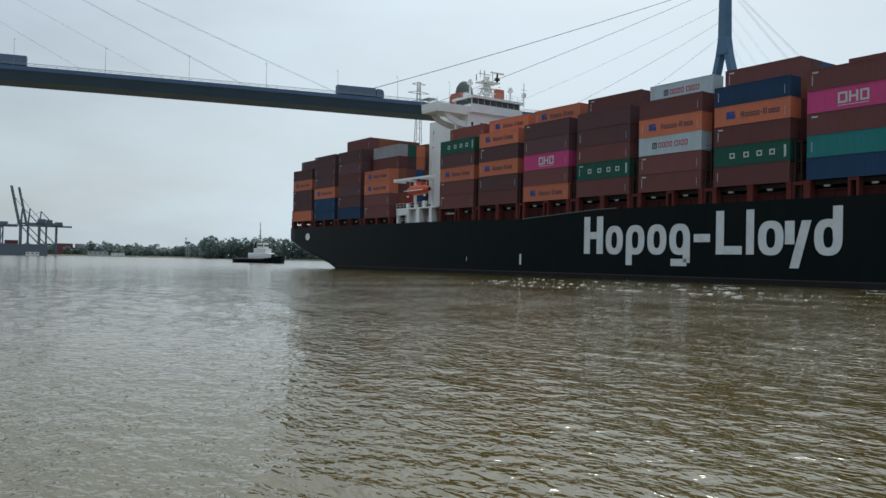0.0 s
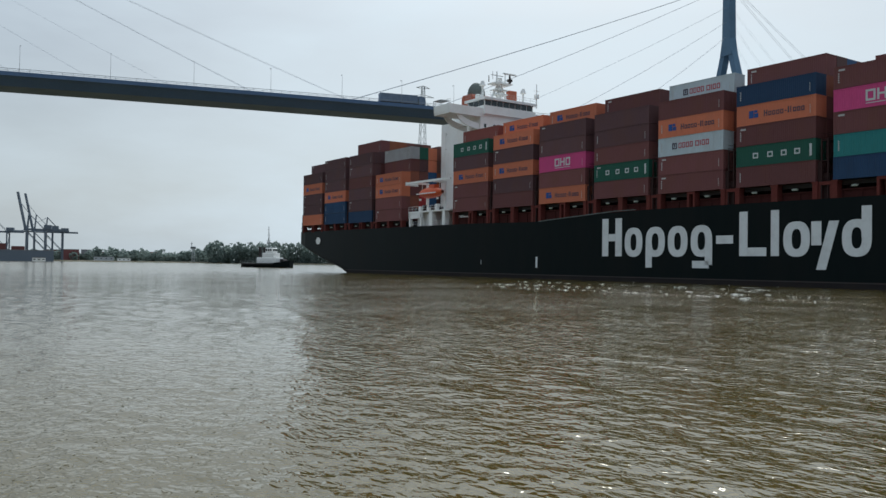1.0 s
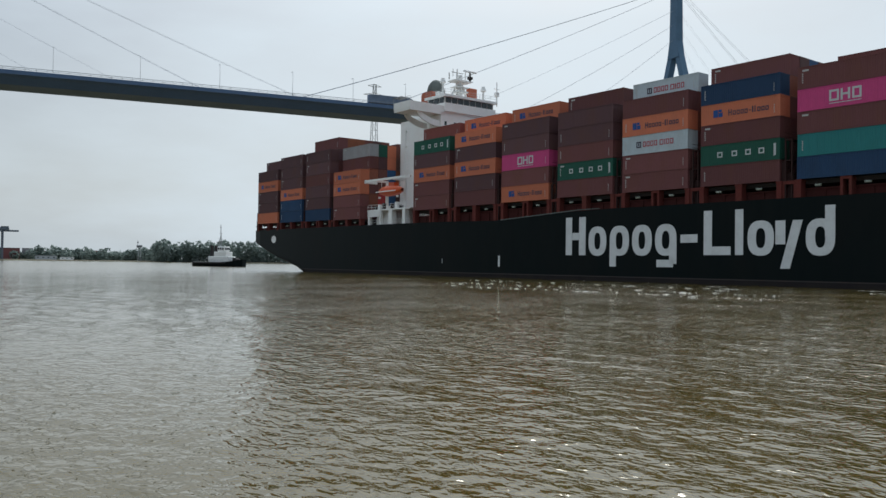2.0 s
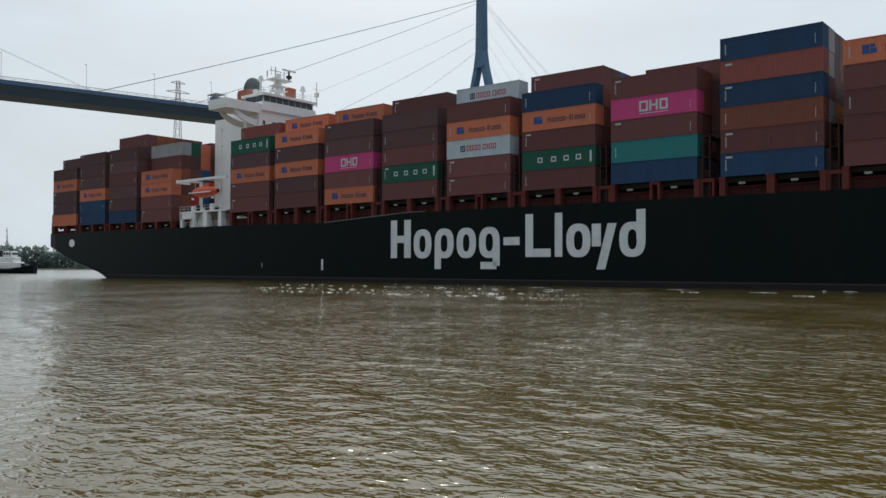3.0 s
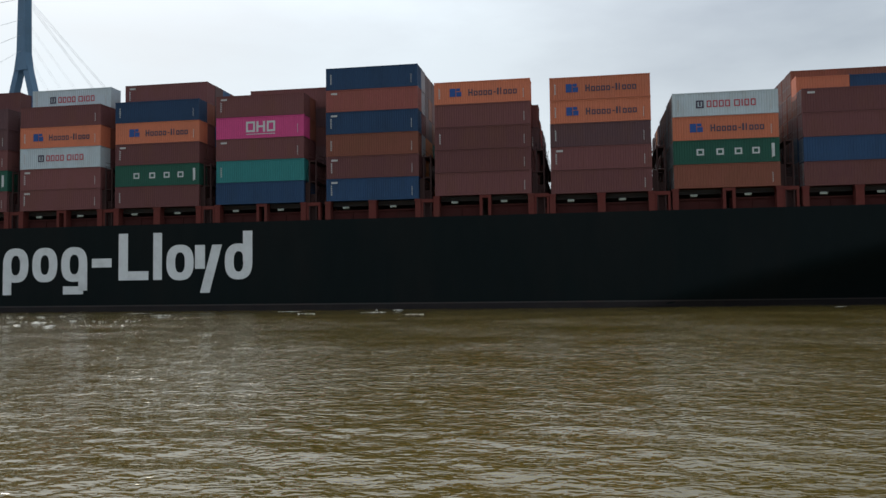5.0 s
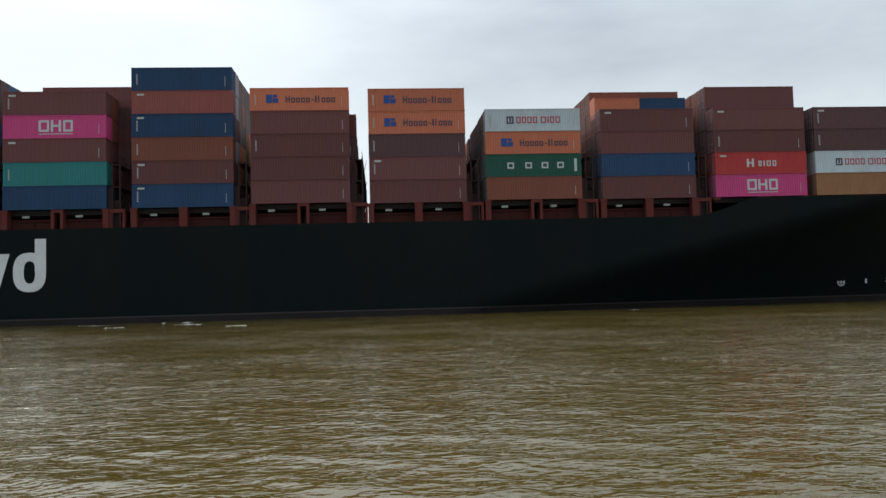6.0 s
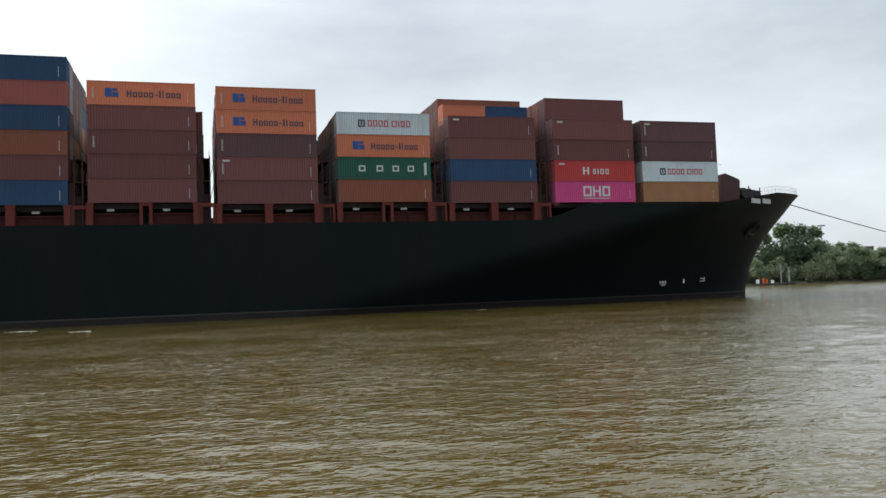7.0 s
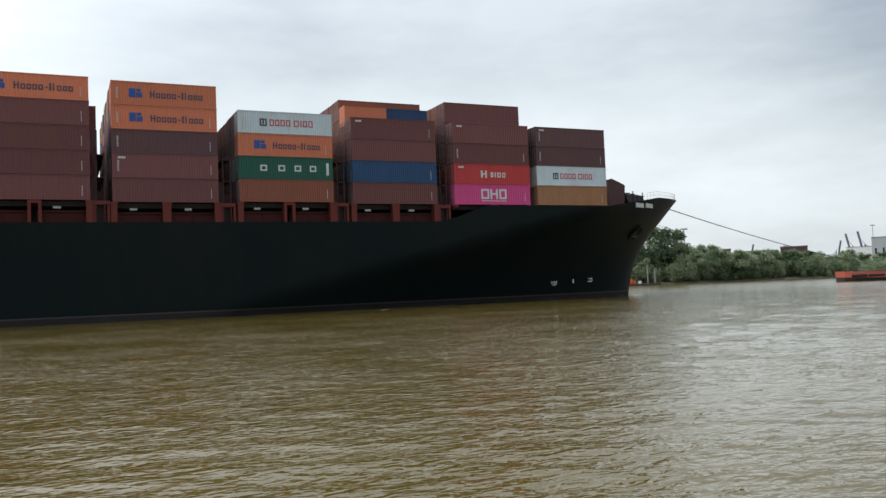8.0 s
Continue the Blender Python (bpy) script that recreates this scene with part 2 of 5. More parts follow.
def island_paint():
    """Container colours that change from box to box inside one mesh."""
    m = bpy.data.materials.new("mixed_container_paint")
    m.use_nodes = True
    n, l = m.node_tree.nodes, m.node_tree.links
    b = n["Principled BSDF"]
    b.inputs["Roughness"].default_value = 0.62
    b.inputs["Specular IOR Level"].default_value = 0.25
    geo = n.new("ShaderNodeNewGeometry")
    ramp = n.new("ShaderNodeValToRGB")
    ramp.color_ramp.interpolation = "CONSTANT"
    cols = [(0, (0.155, 0.062, 0.052)), (0.34, (0.10, 0.055, 0.052)), (0.5, (0.23, 0.085, 0.045)), (0.62, (0.55, 0.17, 0.04)), (0.72, (0.03, 0.09, 0.2)), (0.82, (0.13, 0.070, 0.060)), (0.88, (0.02, 0.115, 0.075)), (0.93, (0.42, 0.05, 0.05))]
    e = ramp.color_ramp.elements
    e[0].position, e[0].color = 0, (*cols[0][1], 1)
    e[1].position, e[1].color = cols[1][0], (*cols[1][1], 1)
    for p, c in cols[2:]:
        k = e.new(p)
        k.color = (*c, 1)
    l.new(geo.outputs["Random Per Island"], ramp.inputs[0])
    nz = n.new("ShaderNodeTexNoise")
    nz.inputs["Scale"].default_value = 0.8
    nz.inputs["Detail"].default_value = 6
    co = n.new("ShaderNodeTexCoord")
    l.new(co.outputs["Object"], nz.inputs["Vector"])
    mr = n.new("ShaderNodeMapRange")
    mr.inputs["To Min"].default_value, mr.inputs["To Max"].default_value = 0.75, 1.2
    l.new(nz.outputs["Fac"], mr.inputs[0])
    sc = n.new("ShaderNodeVectorMath")
    sc.operation = "SCALE"
    l.new(ramp.outputs[0], sc.inputs[0])
    l.new(mr.outputs[0], sc.inputs["Scale"])
    l.new(sc.outputs[0], b.inputs["Base Color"])
    return m


M_MIXED = island_paint()


def water_material():
    """Silty river water: brown body, glossy skin, fine ripples on top of the modelled waves."""
    m = bpy.data.materials.new("river_water")
    m.use_nodes = True
    n, l = m.node_tree.nodes, m.node_tree.links
    b = n["Principled BSDF"]
    b.inputs["IOR"].default_value = 1.55
    b.inputs["Specular IOR Level"].default_value = 0.5
    co = n.new("ShaderNodeTexCoord")
    silt = n.new("ShaderNodeTexNoise")
    silt.inputs["Scale"].default_value = 0.03
    silt.inputs["Detail"].default_value = 5
    l.new(co.outputs["Object"], silt.inputs["Vector"])
    mix = n.new("ShaderNodeMix")
    mix.data_type = "RGBA"
    mix.inputs[6].default_value = (0.096, 0.069, 0.015, 1)
    mix.inputs[7].default_value = (0.130, 0.094, 0.021, 1)
    l.new(silt.outputs["Fac"], mix.inputs[0])
    l.new(mix.outputs[2], b.inputs["Base Color"])
    # ripples too far off to be modelled only roughen the skin
    far = n.new("ShaderNodeVectorMath")
    far.operation = "LENGTH"
    l.new(co.outputs["Object"], far.inputs[0])
    ruffle = n.new("ShaderNodeMapRange")
    ruffle.inputs["From Min"].default_value, ruffle.inputs["From Max"].default_value = 60, 260
    ruffle.inputs["To Min"].default_value, ruffle.inputs["To Max"].default_value = 0.03, 0.13
    l.new(far.outputs["Value"], ruffle.inputs[0])
    l.new(ruffle.outputs[0], b.inputs["Roughness"])
    # gusts ruffle the surface in patches
    gust = n.new("ShaderNodeTexNoise")
    gust.inputs["Scale"].default_value = 0.11
    gust.inputs["Detail"].default_value = 3
    l.new(co.outputs["Object"], gust.inputs["Vector"])
    gusty = n.new("ShaderNodeMapRange")
    gusty.inputs["From Min"].default_value, gusty.inputs["From Max"].default_value = 0.35, 0.65
    gusty.inputs["To Min"].default_value, gusty.inputs["To Max"].default_value = 0.55, 1.25
    l.new(gust.outputs["Fac"], gusty.inputs[0])
    height = None
    for scale, stretch, turn, amount in ((1.2, (0.8, 1.1, 1), 8, 0.050), (3.4, (0.75, 1.15, 1), -10, 0.048), (7.5, (0.75, 1.2, 1), 6, 0.023)):
        mp = n.new("ShaderNodeMapping")
        mp.inputs["Scale"].default_value = stretch
        mp.inputs["Rotation"].default_value = (0, 0, radians(turn))
        l.new(co.outputs["Object"], mp.inputs[0])
        nz = n.new("ShaderNodeTexNoise")
        nz.inputs["Scale"].default_value = scale
        nz.inputs["Detail"].default_value = 1
        nz.inputs["Roughness"].default_value = 0.5
        nz.inputs["Distortion"].default_value = 0.5
        l.new(mp.outputs[0], nz.inputs["Vector"])
        add = n.new("ShaderNodeMath")
        add.operation = "MULTIPLY_ADD"
        add.inputs[1].default_value = amount
        l.new(nz.outputs["Fac"], add.inputs[0])
        if height is None:
            add.inputs[2].default_value = 0
        else:
            l.new(height, add.inputs[2])
        height = add.outputs[0]
    bp = n.new("ShaderNodeBump")
    bp.inputs["Distance"].default_value = 1.0
    # the swell by the quay is modelled; out in the fairway the relief carries more of it
    open_water = n.new("ShaderNodeMapRange")
    open_water.inputs["From Min"].default_value, open_water.inputs["From Max"].default_value = 12, 70
    open_water.inputs["To Min"].default_value, open_water.inputs["To Max"].default_value = 0.85, 1.55
    l.new(far.outputs["Value"], open_water.inputs[0])
    relief = n.new("ShaderNodeMath")
    relief.operation = "MULTIPLY"
    l.new(gusty.outputs[0], relief.inputs[0])
    l.new(open_water.outputs[0], relief.inputs[1])
    # and it levels out with distance
    level = n.new("ShaderNodeMapRange")
    level.inputs["From Min"].default_value, level.inputs["From Max"].default_value = 130, 260
    level.inputs["To Min"].default_value, level.inputs["To Max"].default_value = 1.0, 0.28
    l.new(far.outputs["Value"], level.inputs[0])
    eased = n.new("ShaderNodeMath")
    eased.operation = "MULTIPLY"
    l.new(relief.outputs[0], eased.inputs[0])
    l.new(level.outputs[0], eased.inputs[1])
    l.new(eased.outputs[0], bp.inputs["Strength"])
    l.new(height, bp.inputs["Height"])
    l.new(bp.outputs[0], b.inputs["Normal"])
    return m


M_WATER = water_material()


# ---- mesh helpers ----
def box(bm, x0, x1, y0, y1, z0, z1, m=None):
    v = [bm.verts.new(p) for p in ((x0, y0, z0), (x1, y0, z0), (x1, y1, z0), (x0, y1, z0), (x0, y0, z1), (x1, y0, z1), (x1, y1, z1), (x0, y1, z1))]
    for f in ((0, 3, 2, 1), (4, 5, 6, 7), (0, 1, 5, 4), (1, 2, 6, 5), (2, 3, 7, 6), (3, 0, 4, 7)):
        bm.faces.new([v[i] for i in f])
    if m is not None:
        for k in v:
            k.co = m @ k.co
    return v


def rod(bm, a, b, r, r2=None, sides=6):
    """A round bar from a to b."""
    a, b = Vector(a), Vector(b)
    r2 = r if r2 is None else r2
    turn = (b - a).to_track_quat("Z", "Y").to_matrix()
    rings = []
    for p, q in ((a, r), (b, r2)):
        rings.append([bm.verts.new(p + turn @ Vector((q * math.cos(i * math.tau / sides), q * math.sin(i * math.tau / sides), 0))) for i in range(sides)])
    for i in range(sides):
        bm.faces.new((rings[0][i], rings[0][(i + 1) % sides], rings[1][(i + 1) % sides], rings[1][i]))
    bm.faces.new(rings[0][::-1])
    bm.faces.new(rings[1])


def tube(bm, pts, r, sides=5):
    """One bent bar through the points."""
    prev = None
    for i, p in enumerate(pts):
        d = (pts[min(i + 1, len(pts) - 1)] - pts[max(i - 1, 0)]).to_track_quat("Z", "Y").to_matrix()
        ring = [bm.verts.new(p + d @ Vector((r * math.cos(k * math.tau / sides), r * math.sin(k * math.tau / sides), 0))) for k in range(sides)]
        if prev:
            for k in range(sides):
                bm.faces.new((prev[k], prev[(k + 1) % sides], ring[(k + 1) % sides], ring[k]))
        else:
            bm.faces.new(ring[::-1])
        prev = ring
    bm.faces.new(prev)


def extrude_outline(bm, outline, axis, a, b):
    """A prism: an outline of (u, v) drawn along axis 'x' (u=y, v=z) or 'y' (u=x, v=z) from a to b."""
    def at(u, v, w):
        return (w, u, v) if axis == "x" else (u, w, v)
    r0 = [bm.verts.new(at(u, v, a)) for u, v in outline]
    r1 = [bm.verts.new(at(u, v, b)) for u, v in outline]
    k = len(outline)
    for i in range(k):
        bm.faces.new((r0[i], r0[(i + 1) % k], r1[(i + 1) % k], r1[i]))
    bm.faces.new(r0[::-1])
    bm.faces.new(r1)


def to_mesh(name, bm, mat):
    bmesh.ops.recalc_face_normals(bm, faces=bm.faces)
    me = bpy.data.meshes.new(name)
    bm.to_mesh(me)
    bm.free()
    if mat:
        me.materials.append(mat)
    return me


def part(name, bm, mat, parent, label="", smooth=False):
    """One mesh object under a thing or a part."""
    me = to_mesh(name, bm, mat)
    if smooth:
        for p in me.polygons:
            p.use_smooth = True
    ob = new(name, me)
    ob.parent = parent
    return tagged(ob, label)


def shape(fn):
    bm = bmesh.new()
    fn(bm)
    return bm


def boxes(*rows):
    bm = bmesh.new()
    for r in rows:
        box(bm, *r)
    return bm


def bevelled(bm, w, seg=1):
    bmesh.ops.bevel(bm, geom=list(bm.edges), offset=w, segments=seg, affect="EDGES", clamp_overlap=True)
    return bm


# ---- water ----
WAVE_SLOPE = 0.070                # how steep the wind waves are on the whole


def wave_steps(reach, fine, even, grow, last):
    """Distances from 0 outwards: even steps first, then ever longer ones, to the horizon."""
    out = [k * fine for k in range(int(even / fine) + 1)]
    while out[-1] < reach:
        out.append(out[-1] * (1 + grow))
    while out[-1] < last:
        out.append(out[-1] * 1.35)
    return out


def build_water():
    """One sheet to the horizon, with short-crested wind waves, finely divided by the quay."""
    right = wave_steps(130, 0.06, 7.5, 0.0085, 5200)
    left = wave_steps(190, 0.06, 7.5, 0.0085, 5200)
    ahead = wave_steps(125, 0.06, 7.5, 0.0085, 5200)
    behind = [0.06, 0.15, 0.3, 0.6, 1.2, 2.5, 5, 12, 40, 150, 600, 2000, 5200]
    xs = np.array([-v for v in left[:0:-1]] + right)
    ys = np.array([-v for v in behind[::-1]] + ahead)
    gx, gy = np.meshgrid(xs, ys)
    cell = np.maximum(np.gradient(xs)[None, :], np.gradient(ys)[:, None]) * np.ones_like(gx)
    rng = np.random.RandomState(12)
    count = 90
    z = np.zeros_like(gx)
    for k in range(count):
        length = 0.26 * (2.6 / 0.26) ** ((k + rng.rand()) / count)
        way = radians(-97 + rng.randn() * 34)
        keep = np.clip((length / cell - 2.5) / 3.0, 0, 1)
        if not keep.any():
            continue
        high = WAVE_SLOPE * length / math.tau * math.sqrt(2.0 / count) * (1.2 if length < 0.9 else 0.7)
        phase = (gx * math.cos(way) + gy * math.sin(way)) * (math.tau / length) + rng.rand() * math.tau
        z += keep * high * (np.sin(phase) - 0.18 * np.cos(2 * phase))
    rows, cols = gx.shape
    verts = np.stack([gx, gy, z], axis=-1).reshape(-1, 3)
    i = np.arange(rows * cols).reshape(rows, cols)
    quads = np.stack([i[:-1, :-1], i[:-1, 1:], i[1:, 1:], i[1:, :-1]], axis=-1).reshape(-1, 4)
    me = bpy.data.meshes.new("water")
    me.vertices.add(len(verts))
    me.vertices.foreach_set("co", verts.ravel().astype(np.float32))
    me.loops.add(quads.size)
    me.loops.foreach_set("vertex_index", quads.ravel().astype(np.int32))
    me.polygons.add(len(quads))
    me.polygons.foreach_set("loop_start", np.arange(0, quads.size, 4, dtype=np.int32))
    me.polygons.foreach_set("use_smooth", np.ones(len(quads), dtype=bool))
    me.update(calc_edges=True)
    me.validate()
    me.materials.append(M_WATER)
    w = new("water", me)
    return tagged(w, "silty brown river water with small wind ripples", "river", kind="structure")


water = build_water()

# ---- container ship ----
HALF = 16.1                      # half the beam
ship = tagged(new("container_ship"), "large container ship, black hull, white bridge house, loaded deck", "container ship")


def lerp(x, pts):
    for (x0, y0), (x1, y1) in zip(pts, pts[1:]):
        if x <= x1:
            return y0 + (y1 - y0) * max(0.0, min(1.0, (x - x0) / (x1 - x0)))
    return pts[-1][1]


def sheer(x):
    return lerp(x, [(-227, 11.3), (-140, 11.0), (-121, 10.6), (-101, 11.65), (24, 11.7), (30, 13.95), (51, 14.0), (58, 15.0), (66, 16.2), (77, 16.55)])


def keel(x):
    return lerp(x, [(-227, 7.0), (-219, 4.4), (-210, 2.2), (-201, 0.2), (-195, -2), (80, -2)])


def stem(z):
    return 66.2 + 10.7 * max(0.0, z / 16.5) ** 1.7


def breadth(x, z):
    b = 1.0
    k = max(0.0, min(1.0, z / 13.0))
    run = 74 - 49 * k
    d = (stem(z) - x) / run
    if d < 1:
        b = max(0.0, d) ** (0.80 - 0.22 * k)
    if x < -180:
        low = keel(x)
        s = max(0.0, min(1.0, (z - low) / (2.0 - 0.8 * min(1, (-180 - x) / 30))))
        b *= (0.8 + 0.2 * s ** 0.5) if x > -201 else s ** 0.12 * (1 - 0.02 * (-201 - x) / 26)
    return HALF * b


def build_hull(lo=None, hi=None, out=0.0, x0=-226.0):
    bm = bmesh.new()
    xs = [x0 + i * (-180 - x0) / 14 for i in range(14)] + [-180 + i * 9.5 for i in range(16)] + [-28 + i * 3.0 for i in range(19)] + [29 + i for i in range(0, 48)]
    levels = 14
    rows = []
    for x in xs:
        bot, top = (keel(x), sheer(x)) if lo is None else (max(lo, keel(x)), hi)
        row = []
        for j in range(levels + 1):
            z = bot + (top - bot) * j / levels
            xx = min(x, stem(z) - 0.02)
            b = breadth(xx, z) + out
            row.append((xx, b, z))
        rows.append(row)
    for side in (-1, 1):
        vs = [[bm.verts.new((x, HALF + side * b, z)) for x, b, z in row] for row in rows]
        for r0, r1 in zip(vs, vs[1:]):
            for j in range(levels):
                try:
                    bm.faces.new((r0[j], r1[j], r1[j + 1], r0[j + 1]))
                except ValueError:
                    pass
        if side == -1:
            first = vs
    if lo is None:
        a, b = first[0], vs[0]
        for j in range(levels):
            bm.faces.new((a[j], a[j + 1], b[j + 1], b[j]))
        for r0, r1, q0, q1 in zip(first, first[1:], vs, vs[1:]):
            bm.faces.new((r0[0], q0[0], q1[0], r1[0]))
    bmesh.ops.remove_doubles(bm, verts=bm.verts, dist=0.002)
    return bm


part("hull", build_hull(), M_HULL, ship, "black painted steel hull with faint streaks", smooth=True)
part("boot_topping", build_hull(-0.6, 0.72, 0.07, -200.0), M_BOOT, ship, "dark worn band along the waterline", smooth=True)
part("waterline_stripe", build_hull(0.70, 0.86, 0.10, -200.0), M_STEEL_DARK, ship, "thin dull grey stripe over the waterline band", smooth=True)


def deck_plate(x0, x1, drop, step=4.0):
    bm = bmesh.new()
    n = max(2, int((x1 - x0) / step))
    prev = None
    for i in range(n + 1):
        x = x0 + (x1 - x0) * i / n
        z = sheer(x) - drop
        b = max(0.1, breadth(x, z) - 0.7)
        row = [bm.verts.new((x, HALF - b, z)), bm.verts.new((x, HALF + b, z)), bm.verts.new((x, HALF + b, z - 0.2)), bm.verts.new((x, HALF - b, z - 0.2))]
        if prev:
            for k in range(4):
                bm.faces.new((prev[k], row[k], row[(k + 1) % 4], prev[(k + 1) % 4]))
        prev = row
    return bm


part("main_deck", deck_plate(-225.5, 28, 0.25), M_DECK, ship, "red-brown steel deck")
part("forecastle_deck", deck_plate(30, 75, 1.2, 2.0), M_DECK, ship, "red-brown raised bow deck")

# stacks: near edge in x, base height, near row from the bottom up, then the row behind it, then the further rows' count
BAYS = [
    (38.8, 14.1, "tan white dark dark", "brown white dark dark", 4),
    (25.35, 14.1, "magenta red brown brown", "brown rust brown dark brown", 5),
    (10.45, 14.1, "brown blue brown brown", "brown blue brown rust", 5),
    (-4.4, 14.25, "rust green orange white", "brown grey rust brown", 4),
    (-19.15, 14.1, "brown brown dark orange orange", "brown grey dark rust orange", 5),
    (-33.75, 14.3, "brown brown brown brown orange", "brown brown dark brown", 4),
    (-48.1, 14.05, "blue brown rust blue faded blue", "brown dark grey brown grey grey", 6),
    (-63.35, 14.05, "blue teal brown magenta brown", "blue brown brown rust rust", 5),
    (-78.0, 14.0, "brown green brown orange blue", "brown dark brown brown rust brown", 6),
    (-92.4, 14.0, "brown brown white orange brown", "dark brown brown rust brown white", 5),
    (-106.6, 14.0, "brown green brown dark dark", "brown dark dark brown dark brown", 6),
    (-120.95, 13.9, "orange brown magenta dark dark", "brown dark red brown dark orange", 6),
    (-134.95, 13.8, "brown dark orange dark orange", "brown brown dark brown brown orange", 6),
    (-148.85, 13.65, "brown brown orange dark green", "dark brown brown rust dark faded", 6),
    (-182.2, 12.7, "brown brown orange orange", "brown rust brown rust brown grey", 6),
    (-196.3, 12.9, "blue dark dark brown dark dark", "dark brown rust dark brown dark brown", 7),
    (-210.4, 13.0, "blue blue orange dark dark dark", "brown dark dark brown dark dark", 5),
    (-224.3, 13.1, "orange dark dark orange dark", "dark brown dark dark dark dark", 6),
]
C_LEN, C_WID, C_HIGH, C_STEP, C_ROW = 12.19, 2.44, 2.86, 2.905, 2.49


def container_mesh(length, high=C_HIGH):
    """A steel box: corner posts and rails, corrugated side and roof panels, corner castings."""
    bm = bmesh.new()
    L, W, H = length, C_WID, high
    for x in (0, L - 0.16):
        for y in (0, W - 0.16):
            box(bm, x, x + 0.16, y, y + 0.16, 0, H)
            box(bm, x - 0.01, x + 0.18, y - 0.01 if y == 0 else y - 0.01, y + 0.17, -0.01, 0.12)
            box(bm, x - 0.01, x + 0.18, y - 0.01, y + 0.17, H - 0.12, H + 0.005)
    for y in (0, W - 0.1):
        box(bm, 0.16, L - 0.16, y, y + 0.1, 0.0, 0.16)
        box(bm, 0.16, L - 0.16, y, y + 0.1, H - 0.12, H - 0.005)
    for x in (0, L - 0.1):
        box(bm, x, x + 0.1, 0.16, W - 0.16, 0.0, 0.16)
        box(bm, x, x + 0.1, 0.16, W - 0.16, H - 0.12, H - 0.005)

    def wave(a, b, pitch):
        pts, x, k = [(a, 0)], a + 0.06, 0
        while x + pitch < b:
            pts += [(x, 0), (x + 0.06, 1), (x + pitch * 0.5, 1), (x + pitch * 0.5 + 0.06, 0)]
            x += pitch
        return pts + [(b, 0)]
    for y, s in ((0.025, 1), (W - 0.025, -1)):
        prev = None
        for x, d in wave(0.16, L - 0.16, 0.30):
            row = (bm.verts.new((x, y + s * d * 0.036, 0.16)), bm.verts.new((x, y + s * d * 0.036, H - 0.12)))
            if prev:
                bm.faces.new((prev[0], row[0], row[1], prev[1]))
            prev = row
    prev = None
    for y, d in wave(0.16, W - 0.16, 0.30):
        row = (bm.verts.new((L - 0.025 - d * 0.036, y, 0.16)), bm.verts.new((L - 0.025 - d * 0.036, y, H - 0.12)))
        if prev:
            bm.faces.new((prev[0], row[0], row[1], prev[1]))
        prev = row
    box(bm, 0.1, L - 0.1, 0.1, W - 0.1, H - 0.05, H - 0.02)
    box(bm, 0.1, L - 0.1, 0.1, W - 0.1, 0.03, 0.08)
    return to_mesh("container", bm, PAINT["brown"])


def door_mesh(high=C_HIGH):
    """Two door leaves with lock rods, on the aft end."""
    bm = bmesh.new()
    W, H = C_WID, high
    for a, b in ((0.17, W / 2 - 0.01), (W / 2 + 0.01, W - 0.17)):
        box(bm, 0.02, 0.06, a, b, 0.17, H - 0.13)
        for k in range(4):
            z = 0.25 + k * (H - 0.5) / 4
            box(bm, 0.005, 0.02, a + 0.05, b - 0.05, z + 0.08, z + (H - 0.5) / 4 - 0.08)
    return to_mesh("door_leaves", bm, PAINT["brown"])


def lock_rod_mesh(high=C_HIGH):
    """One galvanised lock rod with its handle and two keepers."""
    bm = bmesh.new()
    rod(bm, (-0.02, 0, 0.1), (-0.02, 0, high - 0.06), 0.028, sides=5)
    box(bm, -0.05, 0.0, -0.02, 0.2, 1.12, 1.2)
    for z in (0.12, high - 0.2):
        box(bm, -0.06, 0.0, -0.07, 0.07, z, z + 0.09)
    return to_mesh("lock_rod", bm, M_GALV)


MESH_40, MESH_20 = container_mesh(C_LEN), container_mesh(6.06, 2.56)
MESH_DOOR, MESH_ROD = door_mesh(), lock_rod_mesh()
MARK_MESHES = {}


